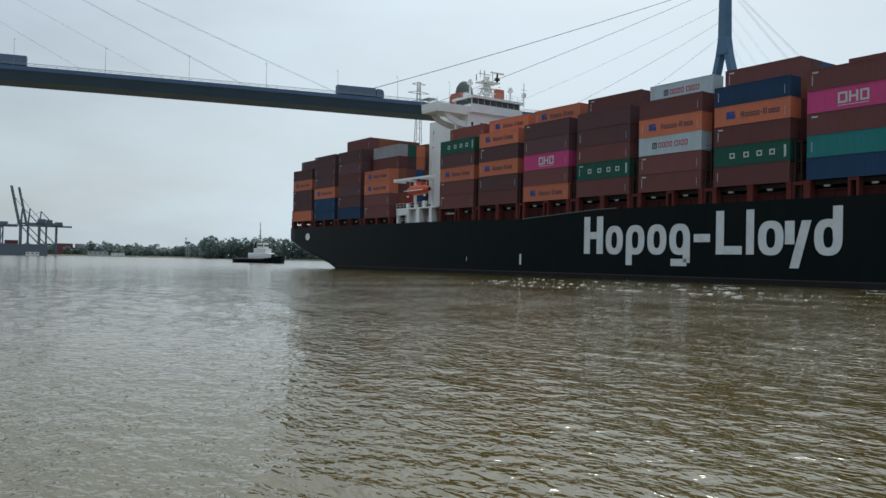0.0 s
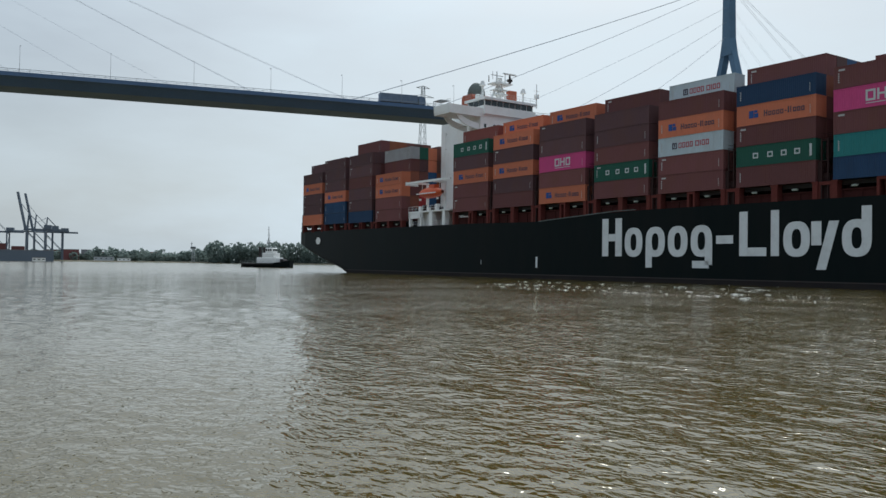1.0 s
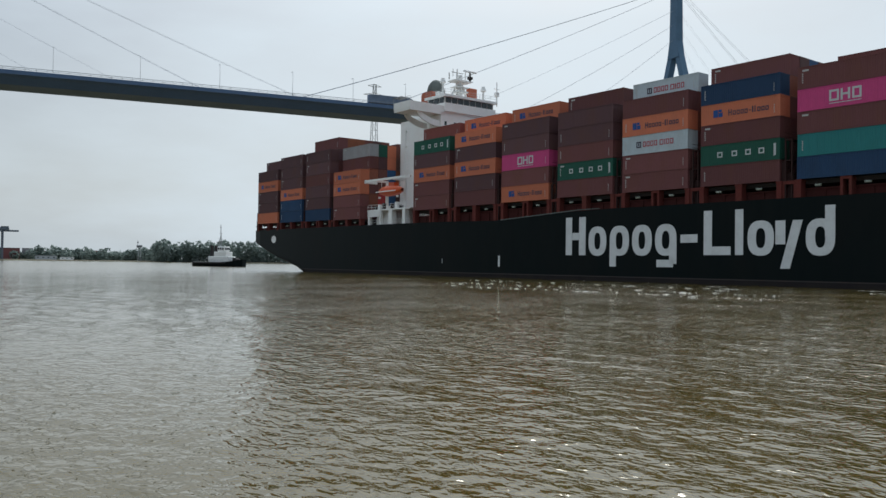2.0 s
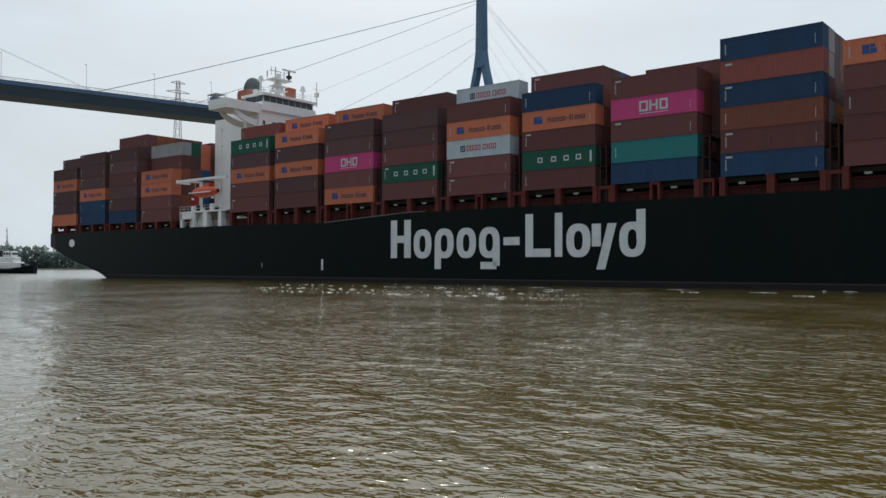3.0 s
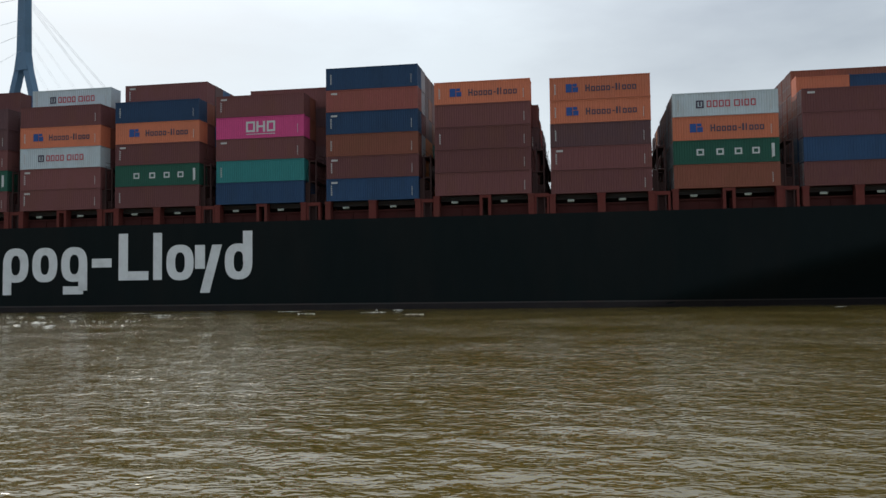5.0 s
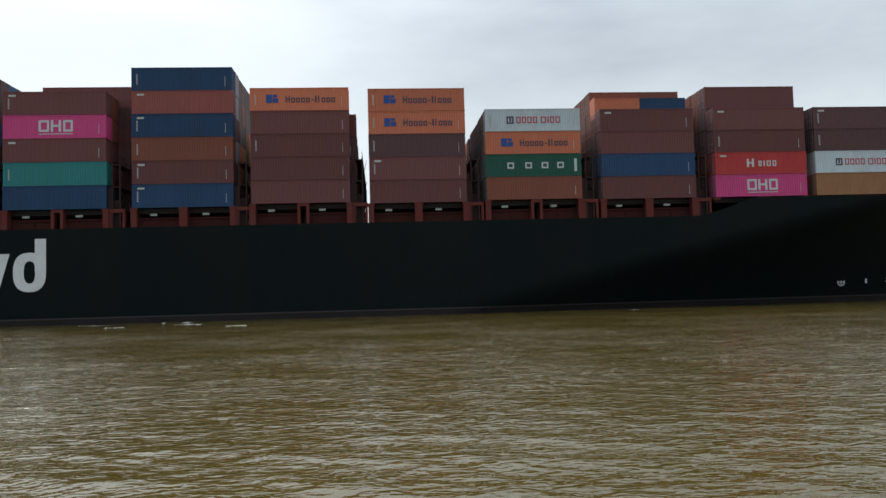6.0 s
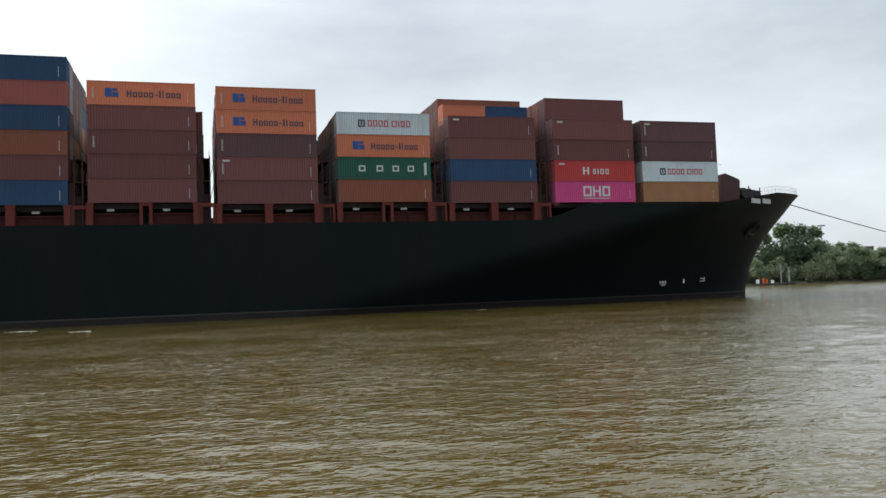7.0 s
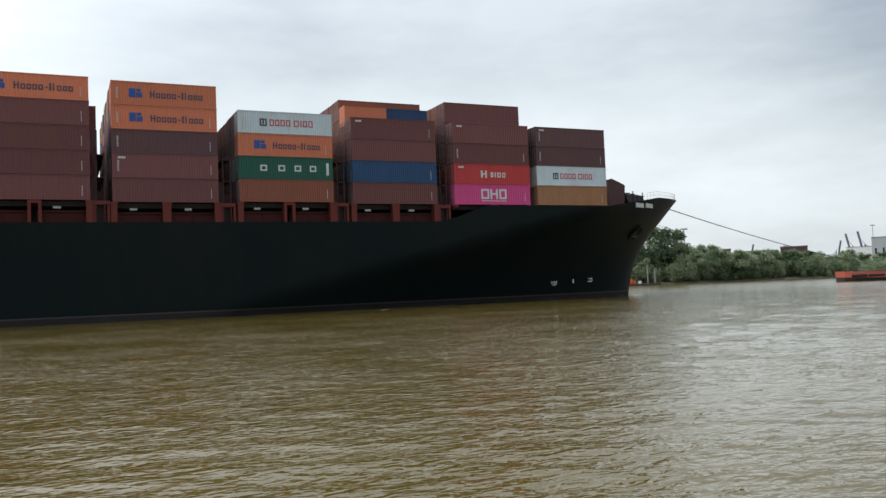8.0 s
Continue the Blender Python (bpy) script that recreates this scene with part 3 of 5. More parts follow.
def glyph_mesh(kind, w, h, th, depth=0.012):
    """One flat painted sign: a plain bar, an upright or leaning one, a ring, an open frame, a pair of joined bars or a notched strip."""
    key = (kind, w, h, th, depth)
    if key in MARK_MESHES:
        return MARK_MESHES[key]
    bm = bmesh.new()
    if kind == "bar":
        extrude_outline(bm, [(0, 0), (w, 0), (w, h), (0, h)], "y", -depth, 0)
    elif kind == "pair":
        extrude_outline(bm, [(0, 0), (th, 0), (th, h * 0.42), (w - th, h * 0.42), (w - th, 0), (w, 0), (w, h), (w - th, h), (w - th, h * 0.6), (th, h * 0.6), (th, h), (0, h)], "y", -depth, 0)
    elif kind == "comb":
        pts, n = [(0, 0)], max(2, int(h / 0.24))
        for k in range(n):
            z = h * k / n
            pts += [(w, z), (w, z + h / n * 0.6), (w * 0.2, z + h / n * 0.6), (w * 0.2, z + h / n)]
        extrude_outline(bm, pts + [(0, h)], "y", -depth, 0)
    elif kind == "round":
        def oval(a, b, y):
            pts = []
            for k in range(28):
                c, sn = math.cos(k * math.tau / 28), math.sin(k * math.tau / 28)
                pts.append(bm.verts.new((w / 2 + a * math.copysign(abs(c) ** 0.8, c), y, h / 2 + b * math.copysign(abs(sn) ** 0.8, sn))))
            return pts
        rings = [oval(w / 2 - a, h / 2 - a * 0.82, y) for y in (-depth, 0) for a in (0, th)]
        for p, q in ((0, 1), (1, 3), (3, 2), (2, 0)):
            for k in range(28):
                bm.faces.new((rings[p][k], rings[p][(k + 1) % 28], rings[q][(k + 1) % 28], rings[q][k]))
    elif kind == "lean":
        extrude_outline(bm, [(0, 0), (th, 0), (w, h), (w - th, h)], "y", -depth, 0)
    else:
        rings = [[bm.verts.new((x, y, z)) for x, z in ((a, a), (w - a, a), (w - a, h - a), (a, h - a))] for y in (-depth, 0) for a in (0, th)]
        for p, q in ((0, 1), (1, 3), (3, 2), (2, 0)):
            for k in range(4):
                bm.faces.new((rings[p][k], rings[p][(k + 1) % 4], rings[q][(k + 1) % 4], rings[q][k]))
    MARK_MESHES[key] = to_mesh("glyph", bm, M_MARK)
    return MARK_MESHES[key]


def word(x, z, h, widths, gap, th):
    """Signs in a row standing for a word: (kind, x, z, w, h, th)."""
    rows = []
    for w in widths:
        rows.append(("bar" if w <= th * 2.2 else "frame", x, z, w, h, th))
        x += w + gap
    return rows


def put_part(ob_mesh, name, parent, m, mat, label=""):
    o = new(name, ob_mesh)
    o.parent = parent
    o.matrix_basis = m
    o.material_slots[0].link = "OBJECT"
    o.material_slots[0].material = mat
    return tagged(o, label)


WORDS = {
    "orange": [("emblem", "blue", [("bar", 2.0, 0.95, 0.75, 1.05, 0), ("bar", 2.83, 0.95, 0.68, 0.6, 0), ("bar", 2.83, 1.64, 0.52, 0.36, 0)]),
               ("word_sign", "dark", [("pair", 4.4, 0.98, 0.55, 0.85, 0.15)] + word(5.1, 0.98, 0.62, [0.48, 0.48, 0.48, 0.48], 0.13, 0.14) + [("bar", 7.6, 1.25, 0.3, 0.14, 0)] + word(8.05, 0.98, 0.85, [0.22, 0.15], 0.17, 0.15) + word(8.85, 0.98, 0.62, [0.48, 0.46, 0.48], 0.13, 0.14))],
    "green": [("word_sign", "white", [("frame", x, 1.02, 0.85, 0.78, 0.18) for x in (2.7, 5.0, 7.1, 9.1)]), ("end_bar", "white", [("bar", 11.3, 0.6, 0.34, 1.6, 0)])],
    "magenta": [("word_sign", "white", [("frame", 4.2, 0.8, 1.25, 1.42, 0.26), ("pair", 5.65, 0.8, 1.2, 1.42, 0.28), ("frame", 7.1, 0.8, 1.15, 1.42, 0.26)]), ("thin_line", "white", [("bar", 4.2, 0.48, 4.05, 0.1, 0)])],
    "white": [("emblem", "dark", [("frame", 2.75, 0.95, 0.9, 0.95, 0.18), ("bar", 3.1, 1.2, 0.2, 0.5, 0)]), ("word_sign", "red", word(4.0, 1.02, 0.82, [0.55, 0.55, 0.55, 0.55], 0.16, 0.13) + word(7.15, 1.02, 0.82, [0.68, 0.15, 0.55, 0.55], 0.18, 0.13))],
    "red": [("word_sign", "white", [("pair", 4.2, 0.92, 0.95, 1.05, 0.28)] + word(5.75, 1.0, 0.72, [0.42, 0.2, 0.55, 0.5], 0.24, 0.15))],
}
MARKS = {"white": M_MARK, "blue": M_MARK_BLUE, "dark": M_MARK_DARK, "red": M_MARK_RED}
SMALL = [("bar", 0.65, 2.25, 0.85, 0.24, 0), ("comb", 0.6, 0.75, 0.16, 1.35, 0), ("comb", 11.3, 0.5, 0.09, 1.2, 0)]
COLOUR_WORDS = {"brown": "red-brown", "dark": "dark brown", "rust": "rust-brown", "tan": "tan", "white": "pale grey-white"}
moving = []                      # (thing, its pose on the ship)
pick = random.Random(5)


def add_container(x, y, z, colour, row, tier, length=C_LEN):
    """One deck container with its door end and painted marks."""
    c = new("shipping_container", MESH_40 if length > 10 else MESH_20)
    c.material_slots[0].link = "OBJECT"
    c.material_slots[0].material = PAINT[colour]
    said = COLOUR_WORDS.get(colour, colour)
    tagged(c, f"{said} steel shipping container with corrugated sides, {'standing on the deck' if tier == 0 else 'stacked on another'}", "shipping container", group="containers on the ship")
    put_part(MESH_DOOR, "door_leaves", c, Matrix(), PAINT[colour])
    if row < 8 and x > -8 and length > 10:
        for gy in (0.45, 0.93, 1.51, 1.99):
            put_part(MESH_ROD, "lock_rod", c, pose(0, gy, 0), M_GALV)
    if length > 10 and row < 2:
        if colour in WORDS and not (colour == "orange" and tier == 0 and z < 13.5) and not (colour == "red" and row == 1):
            for name, tint, signs in WORDS[colour]:
                for kind, gx, gz, w, h, th in signs:
                    put_part(glyph_mesh(kind, w, h, th), name, c, pose(gx, 0.022, gz), MARKS[tint])
        for k, (kind, gx, gz, w, h, th) in enumerate(SMALL):
            if pick.random() < (0.45, 0.55, 0.75)[k] and not (k == 0 and colour in ("orange", "magenta")):
                put_part(glyph_mesh(kind, w, h, th), "code_strip", c, pose(gx, 0.022, gz), M_CODE)
    moving.append((c, pose(x, y, z)))
    return c


far_rows = []                    # boxes of the rows that lie further in
for x, base, near, second, deep in BAYS:
    for tier, colour in enumerate(near.split()):
        add_container(x + pick.uniform(-0.03, 0.03), 0.05 + pick.uniform(-0.015, 0.015), base + tier * C_STEP, colour, 0, tier)
    lift = 0.3 if -200 < x < -180 else 0.5 if 0 < x < 30 else 0.0      # inboard hatch covers stand higher there
    for tier, colour in enumerate(second.split()):
        add_container(x + (0.85 if x == -33.75 else 0.0) + pick.uniform(-0.05, 0.05), 0.05 + C_ROW, base + lift + tier * (C_STEP if x != 10.45 else 2.75), colour, 1, tier, 12.19)
    for row in range(2, 13):
        for tier in range(deep - (1 if row in (7, 11) else 0)):
            if (x, row) == (-63.35, 2):
                continue
            if x == -182.2 and row in (2, 3) and tier > 3:
                add_container(x, 0.05 + row * C_ROW, base + lift + tier * C_STEP, "orange" if row == 3 else ("dark", "green")[tier - 4], 2, tier)
                continue
            if x in (-4.4, 10.45, 25.35) and row < 7:
                # the outer stacks by the bow, whose door ends show
                add_container(x + pick.uniform(-0.05, 0.05), 0.05 + row * C_ROW, base + lift + tier * C_STEP, pick.choice(("brown", "rust", "brown", "dark", "rust", "tan")), 2, tier)
                continue
            far_rows.append((x + (0.45 if x == -33.75 else 0.0) + pick.uniform(-0.05, 0.05), 0.05 + row * C_ROW, base + lift + tier * C_STEP))
for tier in range(6):
    add_container(-60.6, 0.05 + 2 * C_ROW, 14.05 + tier * 2.68, "brown" if tier % 2 else "dark", 2, tier)
# a pair of half-length boxes on top of the second row of one stack
add_container(10.45, 0.05 + C_ROW, 14.1 + 4 * C_STEP - 0.62, "orange", 2, 4, 6.06)
add_container(16.58, 0.05 + C_ROW, 14.1 + 4 * C_STEP - 0.62, "blue", 2, 4, 6.06)


def build_far_rows():
    verts, faces = [], []
    for x, y, z in far_rows:
        k = len(verts)
        for dz in (0, C_HIGH):
            verts += [(x, y, z + dz), (x + C_LEN, y, z + dz), (x + C_LEN, y + C_WID, z + dz), (x, y + C_WID, z + dz)]
        faces += [tuple(k + i for i in f) for f in ((0, 3, 2, 1), (4, 5, 6, 7), (0, 1, 5, 4), (1, 2, 6, 5), (2, 3, 7, 6), (3, 0, 4, 7))]
    me = bpy.data.meshes.new("container_rows")
    me.from_pydata(verts, [], faces)
    me.materials.append(M_MIXED)
    ob = new("container_rows", me)
    tagged(ob, "inner rows of stacked containers in mixed colours", "containers", kind="stuff")
    moving.append((ob, Matrix()))


build_far_rows()

# hatch coamings, pedestals and lashing bridges
for i, (x, base, near, second, deep) in enumerate(BAYS):
    lo = sheer(x + 6) - 0.3
    if x < 20:
        for a in (0, 1):
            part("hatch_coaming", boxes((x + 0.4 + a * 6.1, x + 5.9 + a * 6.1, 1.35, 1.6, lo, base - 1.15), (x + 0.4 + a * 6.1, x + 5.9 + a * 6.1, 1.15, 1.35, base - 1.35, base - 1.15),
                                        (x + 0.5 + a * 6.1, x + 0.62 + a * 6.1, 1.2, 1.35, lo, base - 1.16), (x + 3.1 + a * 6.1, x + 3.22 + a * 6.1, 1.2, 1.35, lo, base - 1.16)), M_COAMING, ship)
            part("work_light", bevelled(boxes((x + 1.9 + a * 6.3, x + 2.75 + a * 6.3, 0.9, 1.2, base - 0.95, base - 0.66)), 0.05), M_LAMP_GREEN, ship, "pale work light under the hatch edge")
    part("hatch_cover", boxes((x + 0.2, x + 12.0, 1.5, 2 * HALF - 1.5, base - 0.6, base - 0.05), (x + 0.2, x + 12.0, 1.3, 1.6, base - 0.35, base - 0.05)), M_STEEL_DARK, ship, "dark steel hatch cover")
    if x > 30:
        continue
    for px, w, opened in ((x - 0.22, 0.7, False), (x + 12.19 - 0.48, 0.7, False), (x + 5.6, 0.95, i % 2 == 1)):
        if opened:
            rows = ((px, px + 0.35, 0.12, 1.3, lo, base - 0.02), (px + w + 0.15, px + w + 0.5, 0.12, 1.3, lo, base - 0.02), (px + 0.35, px + w + 0.15, 0.12, 1.3, base - 0.4, base - 0.02))
        else:
            rows = ((px, px + w, 0.12, 1.3, lo, base - 0.02), (px - 0.08, px + w + 0.08, 0.08, 1.35, base - 0.3, base - 0.02))
        part("pedestal", boxes(*rows), M_DECK, ship)
    gx = x + 12.19 + 1.1
    if x < 20 and i != 14:
        part("gap_portal", boxes((x + 12.42, x + 14.3, 0.3, 1.2, base - 0.5, base - 0.06), (x + 12.42, x + 12.72, 0.34, 1.2, lo, base - 0.5), (x + 14.0, x + 14.3, 0.34, 1.2, lo, base - 0.5), (x + 12.72, x + 14.0, 1.0, 1.1, lo, lo + 1.1)), M_DECK, ship, "red-brown steel portal between two stacks")
    if x < 20 and i not in (14,):
        bm = bmesh.new()
        for a in (gx - 0.55, gx + 0.35):
            for y in (0.35, 5.1, 10.0, 22.2, 27.0, 31.6):
                box(bm, a, a + 0.16, y, y + 0.22, lo, base + 5.6)
        for z in (base + 2.6, base + 5.3):
            box(bm, gx - 0.5, gx + 0.45, 0.35, 31.8, z, z + 0.12)
            for a in (gx - 0.52, gx + 0.42):
                rod(bm, (a, 0.35, z + 1.05), (a, 31.8, z + 1.05), 0.03, sides=4)
                rod(bm, (a, 0.35, z + 0.55), (a, 31.8, z + 0.55), 0.03, sides=4)
        for y in (0.4, 5.2, 22.3, 27.1):
            rod(bm, (gx, y, base), (gx, y + 4.0, base + 2.6), 0.05, sides=5)
        # solid lower plates with a ladder, and crossed lashing bars to the stacks
        for y in (0.5, 8.0, 16.0, 24.0):
            box(bm, gx - 1.05, gx - 0.55, y, y + 0.08, lo, base + 2.6)
            box(bm, gx - 0.5, gx + 0.42, y + 0.4, y + 0.48, lo, base + 1.1)
        for k in range(9):
            rod(bm, (gx - 0.3, 0.34, base - 1.0 + 0.4 * k), (gx + 0.15, 0.34, base - 1.0 + 0.4 * k), 0.025, sides=4)
        for z0, z1 in ((0.2, 2.8), (2.9, 5.6)):
            rod(bm, (gx - 0.5, 0.3, base + z0), (gx - 1.0, 2.6, base + z1), 0.03, sides=4)
            rod(bm, (gx + 0.45, 0.3, base + z0), (gx + 0.95, 2.6, base + z1), 0.03, sides=4)
        part("lashing_bridge", bm, M_LASHING, ship, "dark red-brown steel lashing bridge between stacks")

# row of plain white shapes on the hull: bars and rings
def hull_sign(x0, x1, z0, z1, kind="bar", th=1.2):
    o = part("hull_sign", bmesh.new(), M_LETTER, ship, "white painted plain shape on the hull")
    o.data = glyph_mesh(kind, round(x1 - x0, 3), round(z1 - z0, 3), th, 0.05)
    o.material_slots[0].link = "OBJECT"
    o.material_slots[0].material = M_LETTER
    o.matrix_basis = pose(x0, {"bar": 0.004, "lean": 0.007}.get(kind, 0.01), z0)


Z_LOW, Z_MID, Z_TOP, Z_TAIL = 4.2, 8.75, 10.5, 2.4
hull_sign(-104.4, -103.0, Z_LOW, Z_TOP)
hull_sign(-101.4, -99.95, Z_LOW, Z_TOP)
for x0, x1 in ((-99.3, -95.5), (-94.8, -90.9), (-90.3, -86.5), (-85.9, -82.0), (-70.4, -66.5), (-62.1, -58.25)):
    hull_sign(x0, x1, Z_LOW - 0.1, Z_MID + 0.1, "round", 1.25)
hull_sign(-102.95, -101.45, 6.7, 7.9)
hull_sign(-94.8, -93.5, Z_TAIL, 6.0)
hull_sign(-83.3, -82.0, Z_TAIL + 0.5, 6.0)
hull_sign(-85.6, -82.6, Z_TAIL, Z_TAIL + 1.1)
hull_sign(-81.3, -78.4, 6.0, 7.2)
hull_sign(-77.35, -76.0, Z_LOW, Z_TOP)
hull_sign(-75.99, -73.0, Z_LOW, Z_LOW + 1.2)
hull_sign(-72.3, -71.05, Z_LOW, Z_TOP)
hull_sign(-65.6, -62.5, Z_TAIL, Z_MID, "lean", 1.35)
hull_sign(-66.3, -64.9, 5.6, Z_MID)
hull_sign(-59.55, -58.25, 6.5, Z_TOP)
part("pilot_mark", boxes((-121.6, -121.1, -0.035, 0.02, 2.1, 4.1)), M_LETTER, ship, "white and dark pilot boarding mark")
part("draught_mark", boxes((-138.6, -138.45, -0.035, 0.02, 2.6, 3.5)), M_MARK, ship)


def bow_mark(x, z, kind):
    y = HALF - breadth(x, z) - 0.06
    slope = (breadth(x, z) - breadth(x + 1, z))
    bm = bmesh.new()
    if kind == "ring":
        for k in range(16):
            a, b = k * math.tau / 16, (k + 1) * math.tau / 16
            rod(bm, (0.62 * math.cos(a), 0, 0.5 * math.sin(a)), (0.62 * math.cos(b), 0, 0.5 * math.sin(b)), 0.09, sides=4)
        box(bm, -0.5, 0.5, -0.05, 0.05, -0.07, 0.07)
        box(bm, -0.07, 0.07, -0.05, 0.05, -0.45, 0.45)
    elif kind == "bar":
        box(bm, -0.14, 0.14, -0.05, 0.05, -0.45, 0.45)
    elif kind == "name":
        box(bm, -1.33, 1.33, -0.08, 0.05, -0.42, 0.36)
    else:
        box(bm, -0.55, 0.55, -0.05, 0.05, 0.32, 0.46)
        box(bm, -0.4, 0.5, -0.05, 0.05, -0.05, 0.08)
        box(bm, -0.55, 0.55, -0.05, 0.05, -0.46, -0.32)
        box(bm, 0.42, 0.56, -0.05, 0.05, -0.4, 0.4)
    p = part("bow_mark", bm, M_CODE if kind == "name" else M_MARK, ship, "small white painted mark near the bow")
    p.matrix_basis = pose(x, y, z, 0, 0, math.degrees(math.atan(slope)))


for x, z, kind in ((46.7, 2.75, "ring"), (51.0, 2.95, "bar"), (55.0, 3.1, "steps"), (60.4, 14.7, "name"), (63.4, 14.8, "name")):
    bow_mark(x, z, kind)

# foredeck: breakwater, rails, bulwark top, mooring gear
part("breakwater", shape(lambda bm: extrude_outline(bm, [(57.4, 13.6), (60.4, 13.6), (60.8, 18.4), (60.3, 18.7), (58.2, 19.5), (57.4, 19.3)], "y", 8.4, 23.8)), M_BREAK, ship, "dark red steel breakwater")
part("foremast", shape(lambda bm: (rod(bm, (62, HALF, 15), (62, HALF, 24), 0.3, 0.15), rod(bm, (62, HALF - 1.4, 22), (62, HALF + 1.4, 22), 0.07))), M_WHITE, ship, "white foremast")
for k, (x, y) in enumerate(((62.0, 8.6), (63.6, 9.4), (65.4, 10.4))):
    part("mooring_winch", shape(lambda bm: (rod(bm, (x, y, 16.3), (x, y + 2, 16.3), 0.75, sides=12), box(bm, x - 0.4, x + 0.4, y + 2, y + 2.6, 14.4, 17.6), rod(bm, (x + 0.5, y, 14.4), (x + 0.5, y, 17.0 + 0.5 * ((k + 1) % 2)), 0.1, sides=6), rod(bm, (x + 0.1, y, 16.7), (x + 0.9, y, 16.9), 0.07, sides=5), box(bm, x - 0.7, x - 0.2, y + 0.4, y + 1.3, 16.4, 17.2))), M_STEEL_DARK, ship, "dark mooring winch on the foredeck")


def rail(points, height=1.1, gap=1.5):
    bm = bmesh.new()
    for a, b in zip(points, points[1:]):
        a, b = Vector(a), Vector(b)
        n = max(1, int((b - a).length / gap))
        for i in range(n + 1):
            p = a.lerp(b, i / n)
            rod(bm, p, p + Vector((0, 0, height)), 0.03, sides=4)
        for h in (height, height * 0.5):
            rod(bm, a + Vector((0, 0, h)), b + Vector((0, 0, h)), 0.028, sides=4)
    return bm


def edge(x, inset=0.25):
    return (x, HALF - breadth(x, sheer(x)) + inset, sheer(x))


def bow_anchor(x, z):
    y = HALF - breadth(x, z)
    slope = math.degrees(math.atan(breadth(x, z) - breadth(x + 1, z)))
    flare = math.degrees(math.atan(breadth(x, z + 0.5) - breadth(x, z - 0.5)))
    bm = bmesh.new()
    rod(bm, (0, -0.25, -0.2), (0, -0.25, 1.5), 0.22, 0.18, 8)
    rod(bm, (-1.1, -0.25, -0.35), (1.1, -0.25, -0.35), 0.28, sides=8)
    for side in (-1, 1):
        rod(bm, (side * 0.9, -0.25, -0.3), (side * 0.75, -0.35, 1.0), 0.26, 0.06, 6)
    o = part("anchor", bm, M_STEEL_DARK, ship, "dark stowed bow anchor")
    o.matrix_basis = pose(x, y, z, 0, 0, slope) @ pose(0, 0, 0, flare, 0, 0)
    bm = bmesh.new()
    for k in range(14):
        a, b = k * math.tau / 14, (k + 1) * math.tau / 14
        rod(bm, (1.5 * math.cos(a), 0, 0.3 + 1.5 * math.sin(a)), (1.5 * math.cos(b), 0, 0.3 + 1.5 * math.sin(b)), 0.24, sides=6)
    bmesh.ops.remove_doubles(bm, verts=bm.verts, dist=0.02)
    o = part("anchor_pocket", bm, M_HULL, ship, "raised black rim of the anchor pocket")
    o.matrix_basis = pose(x, y, z, 0, 0, slope) @ pose(0, 0, 0, flare, 0, 0)


bow_anchor(63.2, 10.4)
part("bow_rail", rail([edge(x, 0.4) for x in (63, 66, 69, 72, 75, 76.2)], 1.1, 0.9), M_WHITE, ship, "white tubular rail at the bow")
part("stern_rail", rail([(-225.6, 0.6, 11.3), (-225.6, 31.6, 11.3)]), M_WHITE, ship)
part("deck_rail", rail([(-166.5, 0.3, 11.05), (-150.5, 0.3, 11.05)]), M_WHITE, ship)
part("stern_post", shape(lambda bm: (rod(bm, (-225.4, 0.5, 11), (-225.4, 0.5, 16.2), 0.14), rod(bm, (-225.4, 0.5, 15.0), (-224.4, 0.5, 13), 0.08), box(bm, -225.8, -225.0, 0.3, 0.8, 13.6, 13.8))), M_STEEL_DARK, ship)

def mooring_port(x, z):
    """An oval opening's rolled lip, with a white disc painted for the sky seen through it."""
    bm = bmesh.new()
    rod(bm, (0, 0.02, 0), (0, -0.06, 0), 0.62, sides=18)
    port = part("mooring_port", bm, M_WHITE, ship, "round mooring port in the stern, white disc for the sky beyond")
    port.matrix_basis = pose(x, HALF - breadth(x, z), z) @ Matrix.Diagonal((2.3, 1, 1.6, 1))
    bm = bmesh.new()
    for k in range(18):
        a, b = k * math.tau / 18, (k + 1) * math.tau / 18
        rod(bm, (0.68 * math.cos(a), -0.05, 0.68 * math.sin(a)), (0.68 * math.cos(b), -0.05, 0.68 * math.sin(b)), 0.07, sides=5)
    part("lip", bm, M_STEEL_DARK, port)


mooring_port(-214.2, 8.6)
part("sheer_edge", shape(lambda bm: (extrude_outline(bm, [(-121.0, 10.62), (-101.5, 11.66), (-97.0, 11.72), (-97.0, 11.82), (-101.6, 11.8), (-121.0, 10.78)], "y", -0.06, 0.1))), M_SOOT, ship, "thin pale edge where the bulwark steps up")
for y in (0.35, 0.9):
    part("stern_fitting", shape(lambda bm: (rod(bm, (-225.3, y, 11.3), (-225.3, y, 13.4), 0.12), box(bm, -225.9, -224.2, y - 0.1, y + 0.1, 12.3, 12.45))), M_STEEL_DARK, ship)

